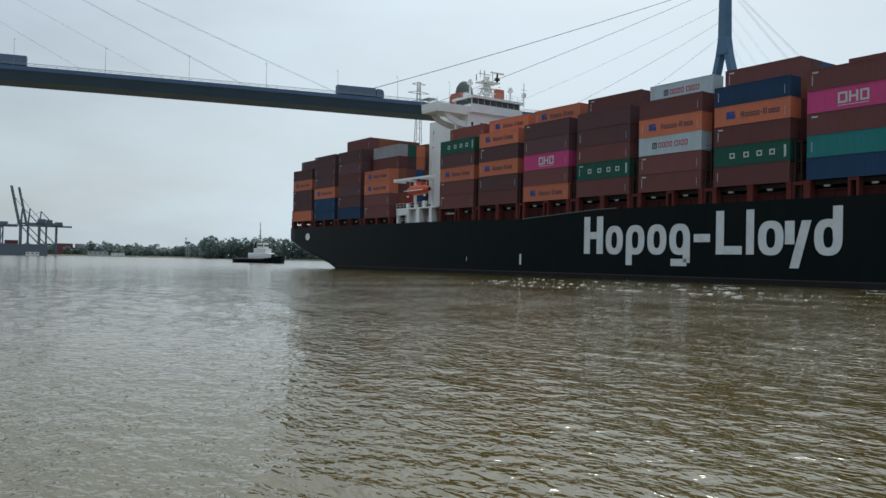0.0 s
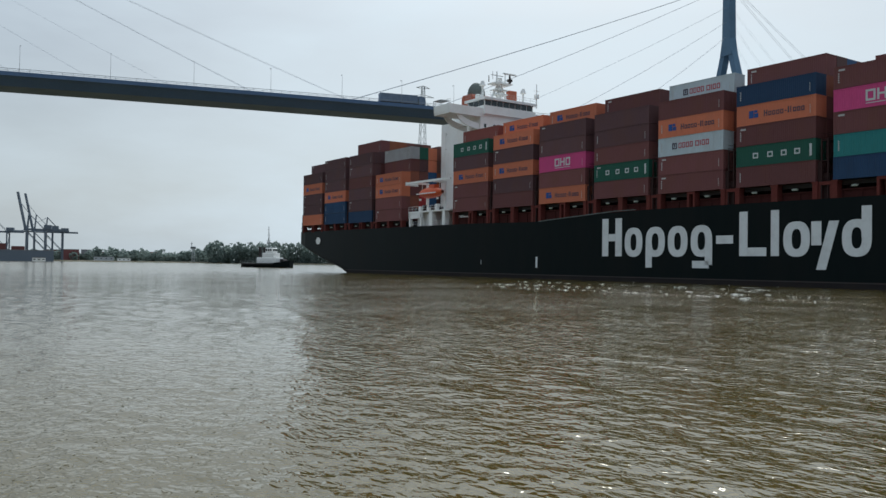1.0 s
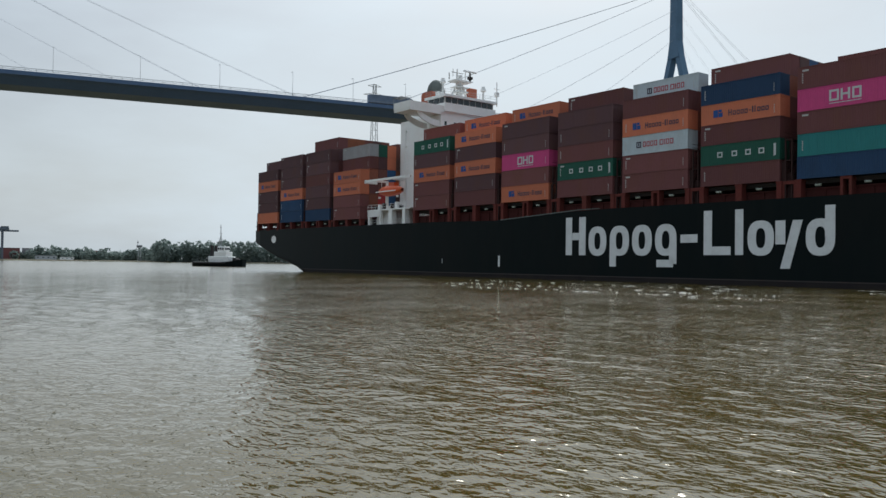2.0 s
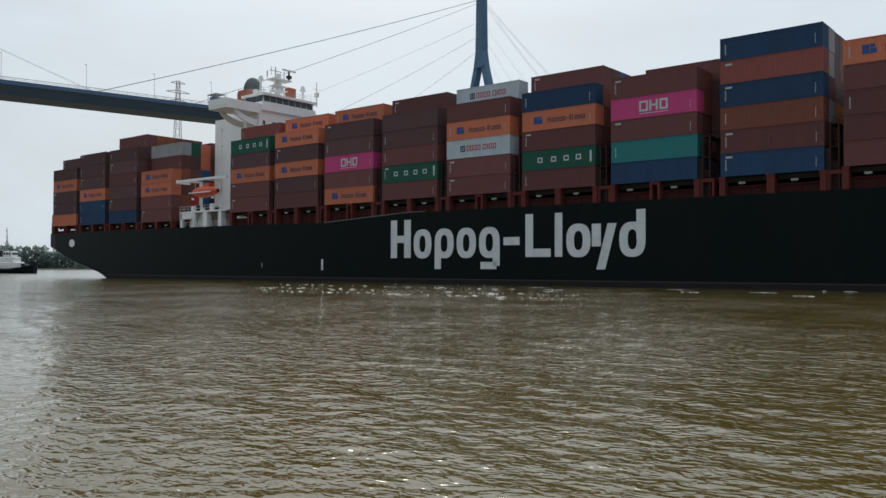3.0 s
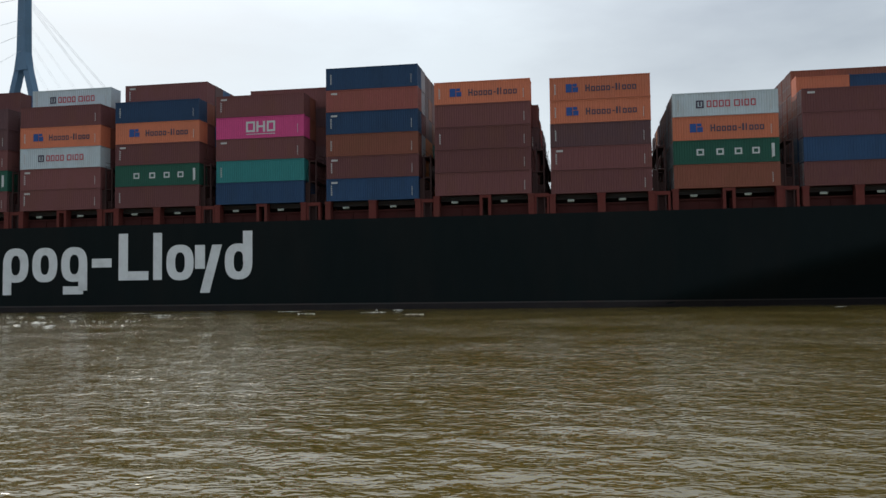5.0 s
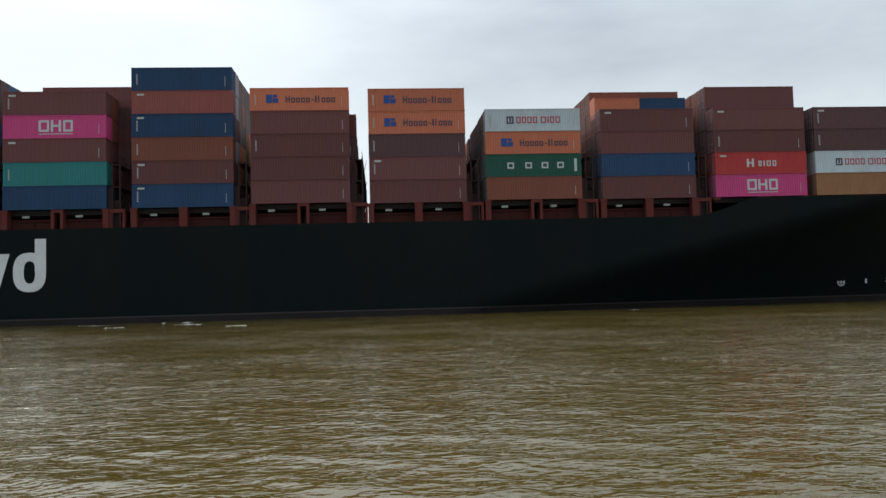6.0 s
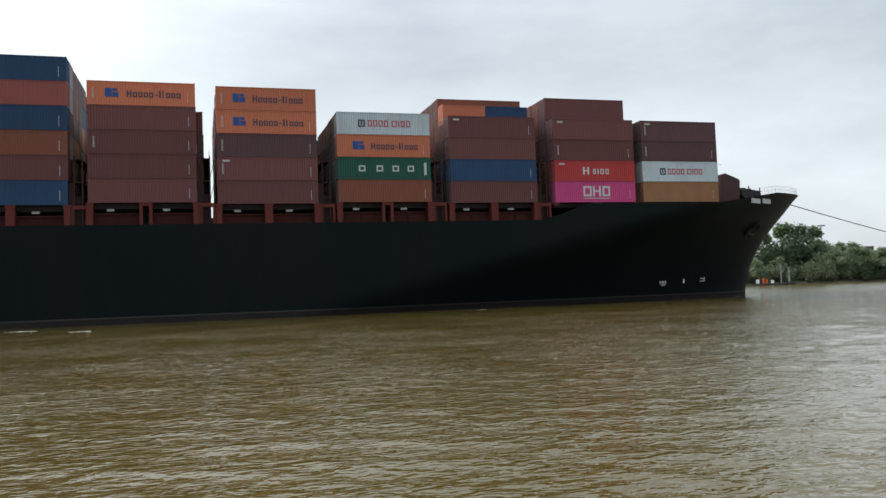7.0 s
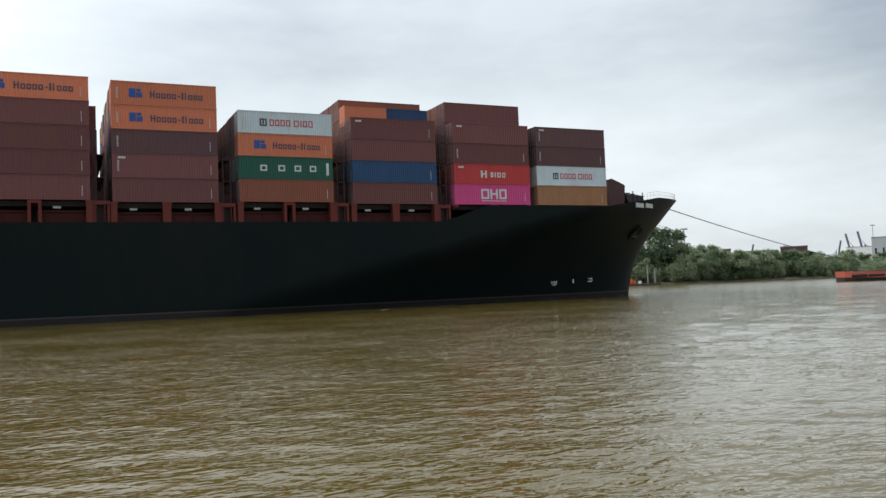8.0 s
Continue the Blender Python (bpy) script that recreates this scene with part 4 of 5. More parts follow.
# ---- bridge house of the ship ----
house = part("accommodation_block", boxes((-154.2, -150.3, 8.2, 24.0, 10.8, 35.9), (-154.4, -150.1, 8.0, 24.2, 35.7, 36.05)), M_WHITE, ship, "white painted accommodation block")
for k, z in enumerate((14.0, 17.0, 20.0, 23.0, 26.0, 29.0, 32.0)):
    part("deck_edge", boxes((-154.3, -150.2, 8.08, 24.1, z, z + 0.14)), M_WHITE, house)
for z in (15.2, 18.2, 21.2, 24.2, 27.2, 30.2, 33.0):
    for x in (-153.2, -151.6):
        part("side_window", boxes((x, x + 0.6, 8.16, 8.3, z, z + 0.85)), M_GLASS, house)
    for y in (9.2, 11.8, 14.4, 17.0, 19.6, 22.4):
        part("front_window", boxes((-150.36, -150.26, y, y + 0.6, z, z + 0.85)), M_GLASS, house)

wheel = part("wheelhouse", shape(lambda bm: (box(bm, -156.6, -149.6, 8.8, 23.4, 36.00, 37.90), box(bm, -156.4, -150.1, 9.1, 23.1, 37.90, 39.20), box(bm, -156.9, -149.3, 8.5, 23.7, 39.20, 39.75))), M_WHITE, ship, "white wheelhouse with a band of windows")
for k in range(8):
    y = 9.3 + k * 1.72
    part("wheelhouse_window", boxes((-150.13, -149.95, y, y + 1.45, 37.95, 39.15)), M_GLASS, wheel)
for k in range(3):
    x = -155.9 + k * 1.95
    part("wheelhouse_window", boxes((x, x + 1.65, 8.92, 9.14, 37.95, 39.15)), M_GLASS, wheel)
for side in (0, 1):
    m = Matrix() if side == 0 else Matrix.Translation((0, 2 * HALF, 0)) @ Matrix.Diagonal((1, -1, 1, 1))

    def wing(bm):
        extrude_outline(bm, [(-156.2, 35.3), (-150.2, 35.3), (-150.2, 36.15), (-156.2, 36.15)], "y", (m @ Vector((0, -0.2, 0))).y, (m @ Vector((0, 9.0, 0))).y)
        box(bm, -156.25, -150.15, -0.28, -0.1, 35.85, 37.30, m)
        for x in (-156.2, -150.3):
            box(bm, x, x + 0.12, -0.1, 9.2, 36.10, 37.25, m)
        # curved bracket under the wing
        for x in (-155.6, -151.0):
            prev = None
            for k in range(9):
                a = math.radians(90 * k / 8)
                y, z = 8.3 - 6.4 * math.sin(a), 32.6 + 3.3 * (1 - math.cos(a)) ** 0.9
                row = [bm.verts.new(m @ Vector((x + dx, yy, zz))) for dx, yy, zz in ((-0.2, y, z), (0.2, y, z), (0.2, y, min(z + 1.3, 35.86)), (-0.2, y, min(z + 1.3, 35.86)))]
                if prev:
                    for j in range(4):
                        bm.faces.new((prev[j], row[j], row[(j + 1) % 4], prev[(j + 1) % 4]))
                prev = row
    part("bridge_wing", shape(wing), M_WHITE, ship, "white bridge wing with curved bracket")
    part("wing_rail", shape(lambda bm: [rod(bm, m @ Vector((x, 0, 37.30)), m @ Vector((x, 0, 38.30)), 0.03, sides=4) for x in (-156, -154.5, -153, -151.5, -150.3)] + [rod(bm, m @ Vector((-156, 0, 38.30)), m @ Vector((-150.3, 0, 38.30)), 0.03, sides=4)]), M_GALV, ship)
part("awning", boxes((-157.4, -154.2, 0.2, 2.6, 38.65, 38.75), (-157.3, -157.2, 0.3, 0.4, 37.20, 38.70), (-154.4, -154.3, 2.4, 2.5, 36.10, 38.70), (-154.4, -154.3, 0.3, 0.4, 36.10, 38.70)), M_GALV, ship, "flat shade roof on the bridge wing")

funnel = part("funnel", shape(lambda bm: (extrude_outline(bm, [(-165.0, 12.0), (-160.6, 12.0), (-160.6, 42.2), (-161.0, 42.8), (-164.6, 42.8), (-165.0, 42.2)], "y", 13.5, 18.7))), M_FUNNEL, ship, "red-brown funnel with a dark domed top")


def dome(bm):
    for k in range(7):
        a0, a1 = math.radians(90 * k / 7), math.radians(90 * (k + 1) / 7)
        rod(bm, (-162.7, 16.1, 42.8 + 3.2 * math.sin(a0)), (-162.7, 16.1, 42.8 + 3.2 * math.sin(a1)), 2.1 * math.cos(a0) + 0.05, 2.1 * math.cos(a1) + 0.05, 18)


part("funnel_top", shape(dome), M_SOOT, funnel, "sooty dark funnel dome")
part("engine_casing", boxes((-169.0, -158.0, 10.5, 21.7, 10.8, 36.0), (-167.0, -159.0, 12.0, 20.2, 36.0, 38.2)), M_WHITE, ship, "white engine casing")
mast = part("radar_mast", shape(lambda bm: (rod(bm, (-154.0, 16.1, 39.20), (-153.6, 16.1, 45.50), 0.75, 0.5, 8), box(bm, -155.0, -152.0, 13.6, 18.6, 43.90, 44.15), box(bm, -154.9, -152.5, 14.2, 17.9, 42.6, 42.75), box(bm, -155.0, -152.4, 14.6, 17.6, 41.50, 41.75),
                                           rod(bm, (-154, 13.2, 39.20), (-153.8, 15.6, 43.90), 0.25, sides=6), rod(bm, (-154, 19.0, 39.20), (-153.8, 16.6, 43.90), 0.25, sides=6),
                                           rod(bm, (-153.6, 15.2, 44.10), (-153.6, 15.2, 46.90), 0.28, 0.12, 6), rod(bm, (-153.6, 17.6, 44.10), (-153.6, 17.6, 46.50), 0.16, 0.1, 6))), M_WHITE, ship, "white radar mast with platforms")
part("radar_scanner", bevelled(boxes((-153.2, -152.8, 16.6, 20.4, 46.40, 46.75)), 0.06), M_WHITE, mast, "long radar scanner bar")
part("radar_pedestal", shape(lambda bm: (rod(bm, (-153.0, 18.5, 44.10), (-153.0, 18.5, 46.40), 0.3, 0.2), box(bm, -153.4, -152.6, 18.0, 19.0, 44.80, 45.40))), M_STEEL_DARK, mast)
part("mast_yard", shape(lambda bm: (rod(bm, (-153.6, 13.6, 46.0), (-153.6, 17.0, 46.0), 0.07, sides=5), rod(bm, (-153.6, 14.0, 45.00), (-153.6, 14.0, 46.80), 0.05, sides=5), rod(bm, (-153.6, 12.9, 44.20), (-153.6, 12.9, 45.70), 0.1, sides=5))), M_STEEL_DARK, mast)
for y, h in ((10.4, 42.60), (22.2, 42.30)):
    part("antenna_post", shape(lambda bm: (rod(bm, (-152.6, y, 39.20), (-152.6, y, h), 0.3, 0.22, 8), rod(bm, (-152.6, y, h), (-152.6, y, h + 0.3), 0.2, 0.75, 10), rod(bm, (-152.6, y, h + 0.3), (-152.6, y, h + 1.3), 0.75, 0.35, 10))), M_WHITE, ship, "white antenna dome on a post")
part("signal_post", shape(lambda bm: (rod(bm, (-151.4, 25.3, 39.20), (-151.4, 25.3, 44.90), 0.18, 0.1, 6), box(bm, -151.8, -151.0, 24.9, 25.7, 41.50, 42.50), rod(bm, (-151.4, 24.4, 43.30), (-151.4, 26.2, 43.30), 0.06, sides=4))), M_WHITE, ship)
for y0 in (10.8, 12.2, 19.8):
    part("ventilator", bevelled(boxes((-156.0, -154.8, y0, y0 + (2.4 if y0 > 19 else 1.1), 39.20, 43.4 if y0 > 19 else 41.00 if y0 > 11 else 41.40)), 0.1), M_FUNNEL if y0 > 19 else M_WHITE, ship)
part("wheelhouse_rail", rail([(-156.7, 8.7, 39.75), (-149.5, 8.7, 39.75), (-149.5, 23.5, 39.75)]), M_GALV, ship)

# boat deck with the lifeboat
part("boat_deck", boxes((-167.0, -150.2, 0.2, 9.0, 14.2, 14.5), (-167.0, -161.5, 0.25, 0.4, 12.9, 14.2), (-158.5, -157.2, 0.25, 1.4, 11.0, 14.2), (-153.2, -152.2, 0.25, 1.4, 11.0, 14.2), (-166.8, -166.2, 0.25, 0.9, 11.0, 14.2), (-162.2, -161.7, 0.25, 0.9, 11.0, 14.2)), M_WHITE, ship, "white boat deck on posts")
part("boat_deck_house", boxes((-165.5, -158.6, 1.8, 9.0, 11.0, 14.2)), M_WHITE, ship)
part("boat_deck_rail", rail([(-167.0, 0.3, 14.5), (-150.2, 0.3, 14.5)]), M_WHITE, ship)
for k in range(7):
    x = -166.0 + k * 1.7
    part("deck_fitting", bevelled(boxes((x, x + 0.6 + 0.4 * (k % 2), 1.2, 2.0, 14.5, 15.3 + 0.35 * (k % 3))), 0.08), M_WHITE if k % 2 else M_STEEL_DARK, ship)


def lifeboat_shape(bm):
    prev = None
    n, ring = 14, 12
    for i in range(n + 1):
        u = i / n
        x = -164.2 + 9.0 * u
        r = math.sin(math.pi * min(max(u, 0.02), 0.98)) ** 0.45
        row = []
        for j in range(ring):
            a = j * math.tau / ring
            y, z = math.cos(a), math.sin(a)
            row.append(bm.verts.new((x, 1.6 + 1.45 * r * y, 18.5 + (1.35 if z > 0 else 1.15) * r * z + 0.15 * (1 - r))))
        if prev:
            for j in range(ring):
                bm.faces.new((prev[j], row[j], row[(j + 1) % ring], prev[(j + 1) % ring]))
        prev = row
    box(bm, -159.6, -157.4, 0.9, 2.3, 19.6, 20.35)


boat = part("lifeboat", shape(lifeboat_shape), M_LIFEBOAT, ship, "closed bright orange lifeboat in davits", smooth=False)
part("rubbing_strake", boxes((-163.6, -155.8, 0.1, 0.25, 18.3, 18.5)), M_WHITE, boat)
part("davit", shape(lambda bm: ([(box(bm, x, x + 0.4, 2.8, 3.4, 14.5, 21.0), box(bm, x, x + 0.4, 0.0, 3.4, 20.7, 21.1), box(bm, x, x + 0.4, 0.9, 1.3, 17.0, 17.4), rod(bm, (x + 0.2, 1.6, 19.6), (x + 0.2, 1.6, 20.8), 0.05)) for x in (-163.6, -156.6)], box(bm, -168.2, -150.3, 0.1, 0.5, 20.9, 21.4), box(bm, -168.3, -167.9, 0.1, 3.4, 20.7, 21.5))), M_WHITE, ship, "white lifeboat davit beams")
part("ladder_frame", shape(lambda bm: ([box(bm, -156.4 + 0.9 * k, -156.1 + 0.9 * k, 5.2, 5.5, 14.5, 24.5) for k in range(3)], [box(bm, -156.4, -154.2, 5.0, 5.6, 16 + 2.4 * k, 16.2 + 2.4 * k) for k in range(4)])), M_WHITE, ship)
part("swing_post", shape(lambda bm: (rod(bm, (-155.6, 2.6, 14.5), (-155.6, 2.6, 32.0), 0.12, 0.08), box(bm, -155.9, -155.3, 2.3, 2.9, 28.0, 28.2), box(bm, -155.8, -155.4, 2.4, 2.8, 31.2, 31.6))), M_WHITE, ship)

# ---- harbour tugs ----
def build_tug(label, hull_mat, length=29.0, mast_top=19.8):
    t = tagged(new("tugboat"), label, "tugboat")

    def hull(bm):
        rows = []
        L = length / 2
        for i in range(15):
            u = -1 + 2 * i / 14
            b = 4.8 * max(0.12, (1 - abs(u) ** (3.2 if u > 0 else 5.0))) ** 0.55
            top = 1.9 + 1.5 * max(0, u) ** 2 + 0.3 * max(0, -u) ** 2
            rows.append([(u * L, -b * k, z) for k, z in ((0.8, -0.6), (0.95, 0.6), (1, top))] + [(u * L, b * k, z) for k, z in ((1, top), (0.95, 0.6), (0.8, -0.6))])
        vs = [[bm.verts.new(p) for p in r] for r in rows]
        for a, b in zip(vs, vs[1:]):
            for j in range(5):
                bm.faces.new((a[j], b[j], b[j + 1], a[j + 1]))
        bm.faces.new(vs[0])
        bm.faces.new(vs[-1][::-1])
    part("hull", shape(hull), M_STEEL_DARK if hull_mat is M_TUG_RED else hull_mat, t)
    if hull_mat is M_TUG_RED:
        def strake(bm):
            for side in (-1, 1):
                prev = None
                for i in range(15):
                    u = -1 + 2 * i / 14
                    b = 4.8 * max(0.12, (1 - abs(u) ** (3.2 if u > 0 else 5.0))) ** 0.55 + 0.06
                    top = 1.9 + 1.5 * max(0, u) ** 2 + 0.3 * max(0, -u) ** 2
                    row = [bm.verts.new((u * (length / 2 + 0.06), side * (b - d), z)) for d, z in ((0, top - 1.0), (0, top + 0.75), (0.15, top + 0.75), (0.15, top - 1.0))]
                    if prev:
                        for j in range(4):
                            bm.faces.new((prev[j], row[j], row[(j + 1) % 4], prev[(j + 1) % 4]))
                    prev = row
        part("bulwark", shape(strake), M_TUG_RED, t, "faded red bulwark")
    for u in (-0.75, -0.5, -0.25, 0.0, 0.25):
        for side in (-1, 1):
            part("fender", shape(lambda bm: rod(bm, (length / 2 * u, -4.7 * side, 1.6), (length / 2 * (u + 0.23), -4.7 * side, 1.6), 0.4, sides=8)), M_TYRE, t)
    house = part("deck_house", bevelled(boxes((-4.0, 7.5, -3.0, 3.0, 1.9, 4.8)), 0.25), M_WHITE, t)
    part("upper_house", bevelled(boxes((-1.0, 6.0, -2.6, 2.6, 4.8, 7.0)), 0.25), M_WHITE, t)
    wh = part("wheelhouse", bevelled(boxes((0.5, 4.8, -2.1, 2.1, 7.0, 9.4)), 0.3), M_WHITE, t)
    for x in (0.9, 2.1, 3.3):
        for y in (-2.14, 2.04):
            part("window", boxes((x, x + 0.9, y, y + 0.1, 7.9, 8.9)), M_GLASS, wh)
    for y in (-1.7, -0.5, 0.7):
        part("window", boxes((4.76, 4.86, y, y + 1.0, 7.9, 8.9)), M_GLASS, wh)
    for y in (-2.0, 1.2):
        part("exhaust", boxes((-3.4, -2.2, y, y + 0.9, 4.8, 9.8)), M_STEEL_DARK, t)
    part("mast", shape(lambda bm: (rod(bm, (1.2, 0, 9.4), (0.8, 0, mast_top), 0.3, 0.12), rod(bm, (-0.6, 0, 9.4), (0.9, 0, 14.5), 0.2, 0.1), rod(bm, (0.9, -1.7, 13.0), (0.9, 1.7, 13.0), 0.1), rod(bm, (0.9, -1.1, 15.6), (0.9, 1.1, 15.6), 0.08), box(bm, 0.4, 1.5, -0.8, 0.8, 11.6, 11.9), rod(bm, (0.9, -1.2, 11.9), (0.9, 1.2, 12.1), 0.15), rod(bm, (0.8, -0.7, 18.4), (0.8, 0.7, 18.4), 0.1))), M_GALV, t)
    part("tow_winch", shape(lambda bm: (rod(bm, (10.0, -1.5, 3.2), (10.0, 1.5, 3.2), 0.9, sides=12), box(bm, 9.2, 10.8, -2.0, -1.6, 1.9, 4.2), box(bm, 9.2, 10.8, 1.6, 2.0, 1.9, 4.2))), M_STEEL_DARK, t)
    part("bulwark_rail", rail([(-13, -4, 2.2), (-4, -4.6, 2.0), (6, -4.5, 2.1)]), M_GALV, t)
    return t


tug_aft = build_tug("dark-hulled harbour tug with white house and tall mast", M_HULL)
tug_fore = build_tug("red-hulled harbour tug with white wheelhouse towing the ship", M_TUG_RED, 35.0, 15.0)
TUG_AFT, TUG_FORE = (-383.0, 156.5, 30.0), (217.0, 161.0, -53.0)   # where they are at 0 s and at 8 s, and the way they head


def build_rope():
    """The tow rope from the bow to the tug, sagging a little."""
    bm = bmesh.new()
    a = Vector((76.0, HALF - 0.5, 15.2))
    inv = ship_pose(8.0).inverted()
    b = inv @ (pose(TUG_FORE[0], TUG_FORE[1], 0, 0, 0, TUG_FORE[2]) @ Vector((-8.0, 0.0, 4.6)))
    tube(bm, [a.lerp(b, i / 24) - Vector((0, 0, 0.9 * 4 * (i / 24) * (1 - i / 24))) for i in range(25)], 0.085, 5)
    r = new("tow_rope", to_mesh("tow_rope", bm, M_ROPE))
    moving.append((r, Matrix()))
    return tagged(r, "long brown tow rope from the bow to the tug", "rope")


build_rope()

# ---- high cable-stayed road bridge ----
B0, B_DIR = Vector((-276.8, 31.5, 0)), Vector((0.252, 0.968, 0)).normalized()
B_OUT = Vector((-B_DIR.y, B_DIR.x, 0))          # away from the camera
DECK_Z = 58.0


def on_bridge(s, out=0.0, z=0.0):
    crest = -0.00003 * (s - 60) ** 2
    return B0 + B_DIR * s + B_OUT * out + Vector((0, 0, DECK_Z + z + crest))


road_bridge = tagged(new("road_bridge"), "high cable-stayed road bridge, blue-grey girder and pylons", "bridge")


def girder(bm):
    outline = [(0, 0.0), (0, -0.9), (1.2, -1.6), (3.4, -3.5), (14.2, -3.5), (16.4, -1.6), (17.6, -0.9), (17.6, 0.0)]
    prev = None
    for k in range(61):
        s = -420 + k * 20
        row = [bm.verts.new(on_bridge(s, o, z)) for o, z in outline]
        if prev:
            for j in range(8):
                bm.faces.new((prev[j], row[j], row[(j + 1) % 8], prev[(j + 1) % 8]))
        prev = row


part("girder", shape(girder), M_GIRDER, road_bridge, "long blue-grey steel box girder")


def strip(out0, out1, z0, z1):
    bm = bmesh.new()
    prev = None
    for k in range(61):
        s = -420 + k * 20
        row = [bm.verts.new(on_bridge(s, o, z)) for o, z in ((out0, z0), (out1, z0), (out1, z1), (out0, z1))]
        if prev:
            for j in range(4):
                bm.faces.new((prev[j], row[j], row[(j + 1) % 4], prev[(j + 1) % 4]))
        prev = row
    return bm


for o in (0.05, 17.35):
    part("kerb", strip(o, o + 0.25, 0.0, 0.35), M_GIRDER, road_bridge)
    part("top_rail", strip(o, o + 0.12, 1.15, 1.28), M_GALV, road_bridge)
    part("mid_rail", strip(o, o + 0.08, 0.7, 0.78), M_GALV, road_bridge)


def rail_posts(bm, o):
    for k in range(200):
        p = on_bridge(-240 + k * 3.0, o, 0.3)
        rod(bm, p, p + Vector((0, 0, 1.0)), 0.05, sides=4)


part("rail_posts", shape(lambda bm: (rail_posts(bm, 0.15), rail_posts(bm, 17.4))), M_GALV, road_bridge)


def lamp_post(bm):
    rod(bm, (0, 0, 0), (0, 0, 8.4), 0.07, 0.04)
    rod(bm, (0, 0, 8.4), (1.2, 0, 8.6), 0.07, 0.06)
    box(bm, 1.0, 1.7, -0.12, 0.12, 8.52, 8.62)


lamp_mesh = to_mesh("lamp_post", shape(lamp_post), M_GALV)
for az in (82.85, 77.64, 72.5, 67.5, 62.7, 58.6, 55.0, 51.5):
    d = Vector((-math.sin(radians(az)), math.cos(radians(az)), 0))
    # meet the ray with the bridge's near edge
    k = (B0.x * B_DIR.y - B0.y * B_DIR.x) / (d.x * B_DIR.y - d.y * B_DIR.x)
    s = (d * k - B0).dot(B_DIR)
    o = new("lamp_post", lamp_mesh)
    o.parent = road_bridge
    o.matrix_basis = Matrix.Translation(on_bridge(s, 0.4, 0)) @ pose(0, 0, 0, 0, 0, math.degrees(math.atan2(B_OUT.y, B_OUT.x)))


def pylon_at(s):
    def leg(name, a, b, w0, w1, d0, d1):
        bm = bmesh.new()
        x, y = B_OUT, B_DIR
        r0 = [bm.verts.new(a + x * i * w0 + y * j * d0) for i, j in ((-1, -1), (1, -1), (1, 1), (-1, 1))]
        r1 = [bm.verts.new(b + x * i * w1 + y * j * d1) for i, j in ((-1, -1), (1, -1), (1, 1), (-1, 1))]
        for j in range(4):
            bm.faces.new((r0[j], r0[(j + 1) % 4], r1[(j + 1) % 4], r1[j]))
        bm.faces.new(r0[::-1])
        bm.faces.new(r1)
        part(name, bm, M_PYLON, road_bridge, "blue-grey painted steel")
    c = B0 + B_DIR * s + B_OUT * 8.8
    leg("pylon_fork", c + Vector((0, 0, 91.0)), c + Vector((0, 0, 98)), 3.6, 2.3, 1.7, 1.7)
    leg("pylon_column", c + Vector((0, 0, 98)), c + Vector((0, 0, 131)), 2.3, 1.8, 1.7, 1.5)
    for side in (-1, 1):
        leg("pylon_upper_leg", c + B_OUT * side * 14.2 + Vector((0, 0, 53)), c + B_OUT * side * 2.15 + Vector((0, 0, 92.5)), 1.5, 1.4, 1.5, 1.4)
        leg("pylon_lower_leg", c + B_OUT * side * 6.0 + Vector((0, 0, -1)), c + B_OUT * side * 14.2 + Vector((0, 0, 54)), 1.9, 1.6, 2.2, 1.8)
    leg("pylon_crossbeam", c + Vector((0, 0, 50.3)), c + Vector((0, 0, 53.0)), 14.5, 15.0, 1.5, 1.5)


S_PYLON = (267.0, -58.0)


def cable_fan(s0, reach, thick):
    """Stay cables from a pylon down to the deck, near and far planes."""
    c = B0 + B_DIR * s0 + B_OUT * 8.8
    for frac, z, share in ((1.0, 121.5, 1.0), (0.80, 120.4, 1.0), (0.64, 112, 0.45), (0.50, 106, 0.45), (0.36, 100, 0.45)):
        for o in (8.3, 9.3):
            bm = bmesh.new()
            a, b = c + B_OUT * (o - 8.8) + Vector((0, 0, z)), on_bridge(s0 + reach * frac, o, 0.2)
            tube(bm, [a.lerp(b, i / 8) - Vector((0, 0, 1.2 * 4 * (i / 8) * (1 - i / 8))) for i in range(9)], thick * share, 4)
            part("stay_cable", bm, M_CABLE, road_bridge)


pylon_at(S_PYLON[0])
pylon_at(S_PYLON[1])
for s0, reach, thick in ((S_PYLON[0], -165, 0.065), (S_PYLON[0], 100, 0.055), (S_PYLON[1], 168, 0.035), (S_PYLON[1], -110, 0.05)):
    cable_fan(s0, reach, thick)
for s in (-200, -310, -420, 400, 500, 610, 720):
    c = on_bridge(s, 8.8, 0)
    part("pier", shape(lambda bm: [box(bm, c.x + k - 2, c.x + k + 2, c.y - 2, c.y + 2, -2, c.z - 3.9) for k in (-4, 4)]), M_CONCRETE, road_bridge)


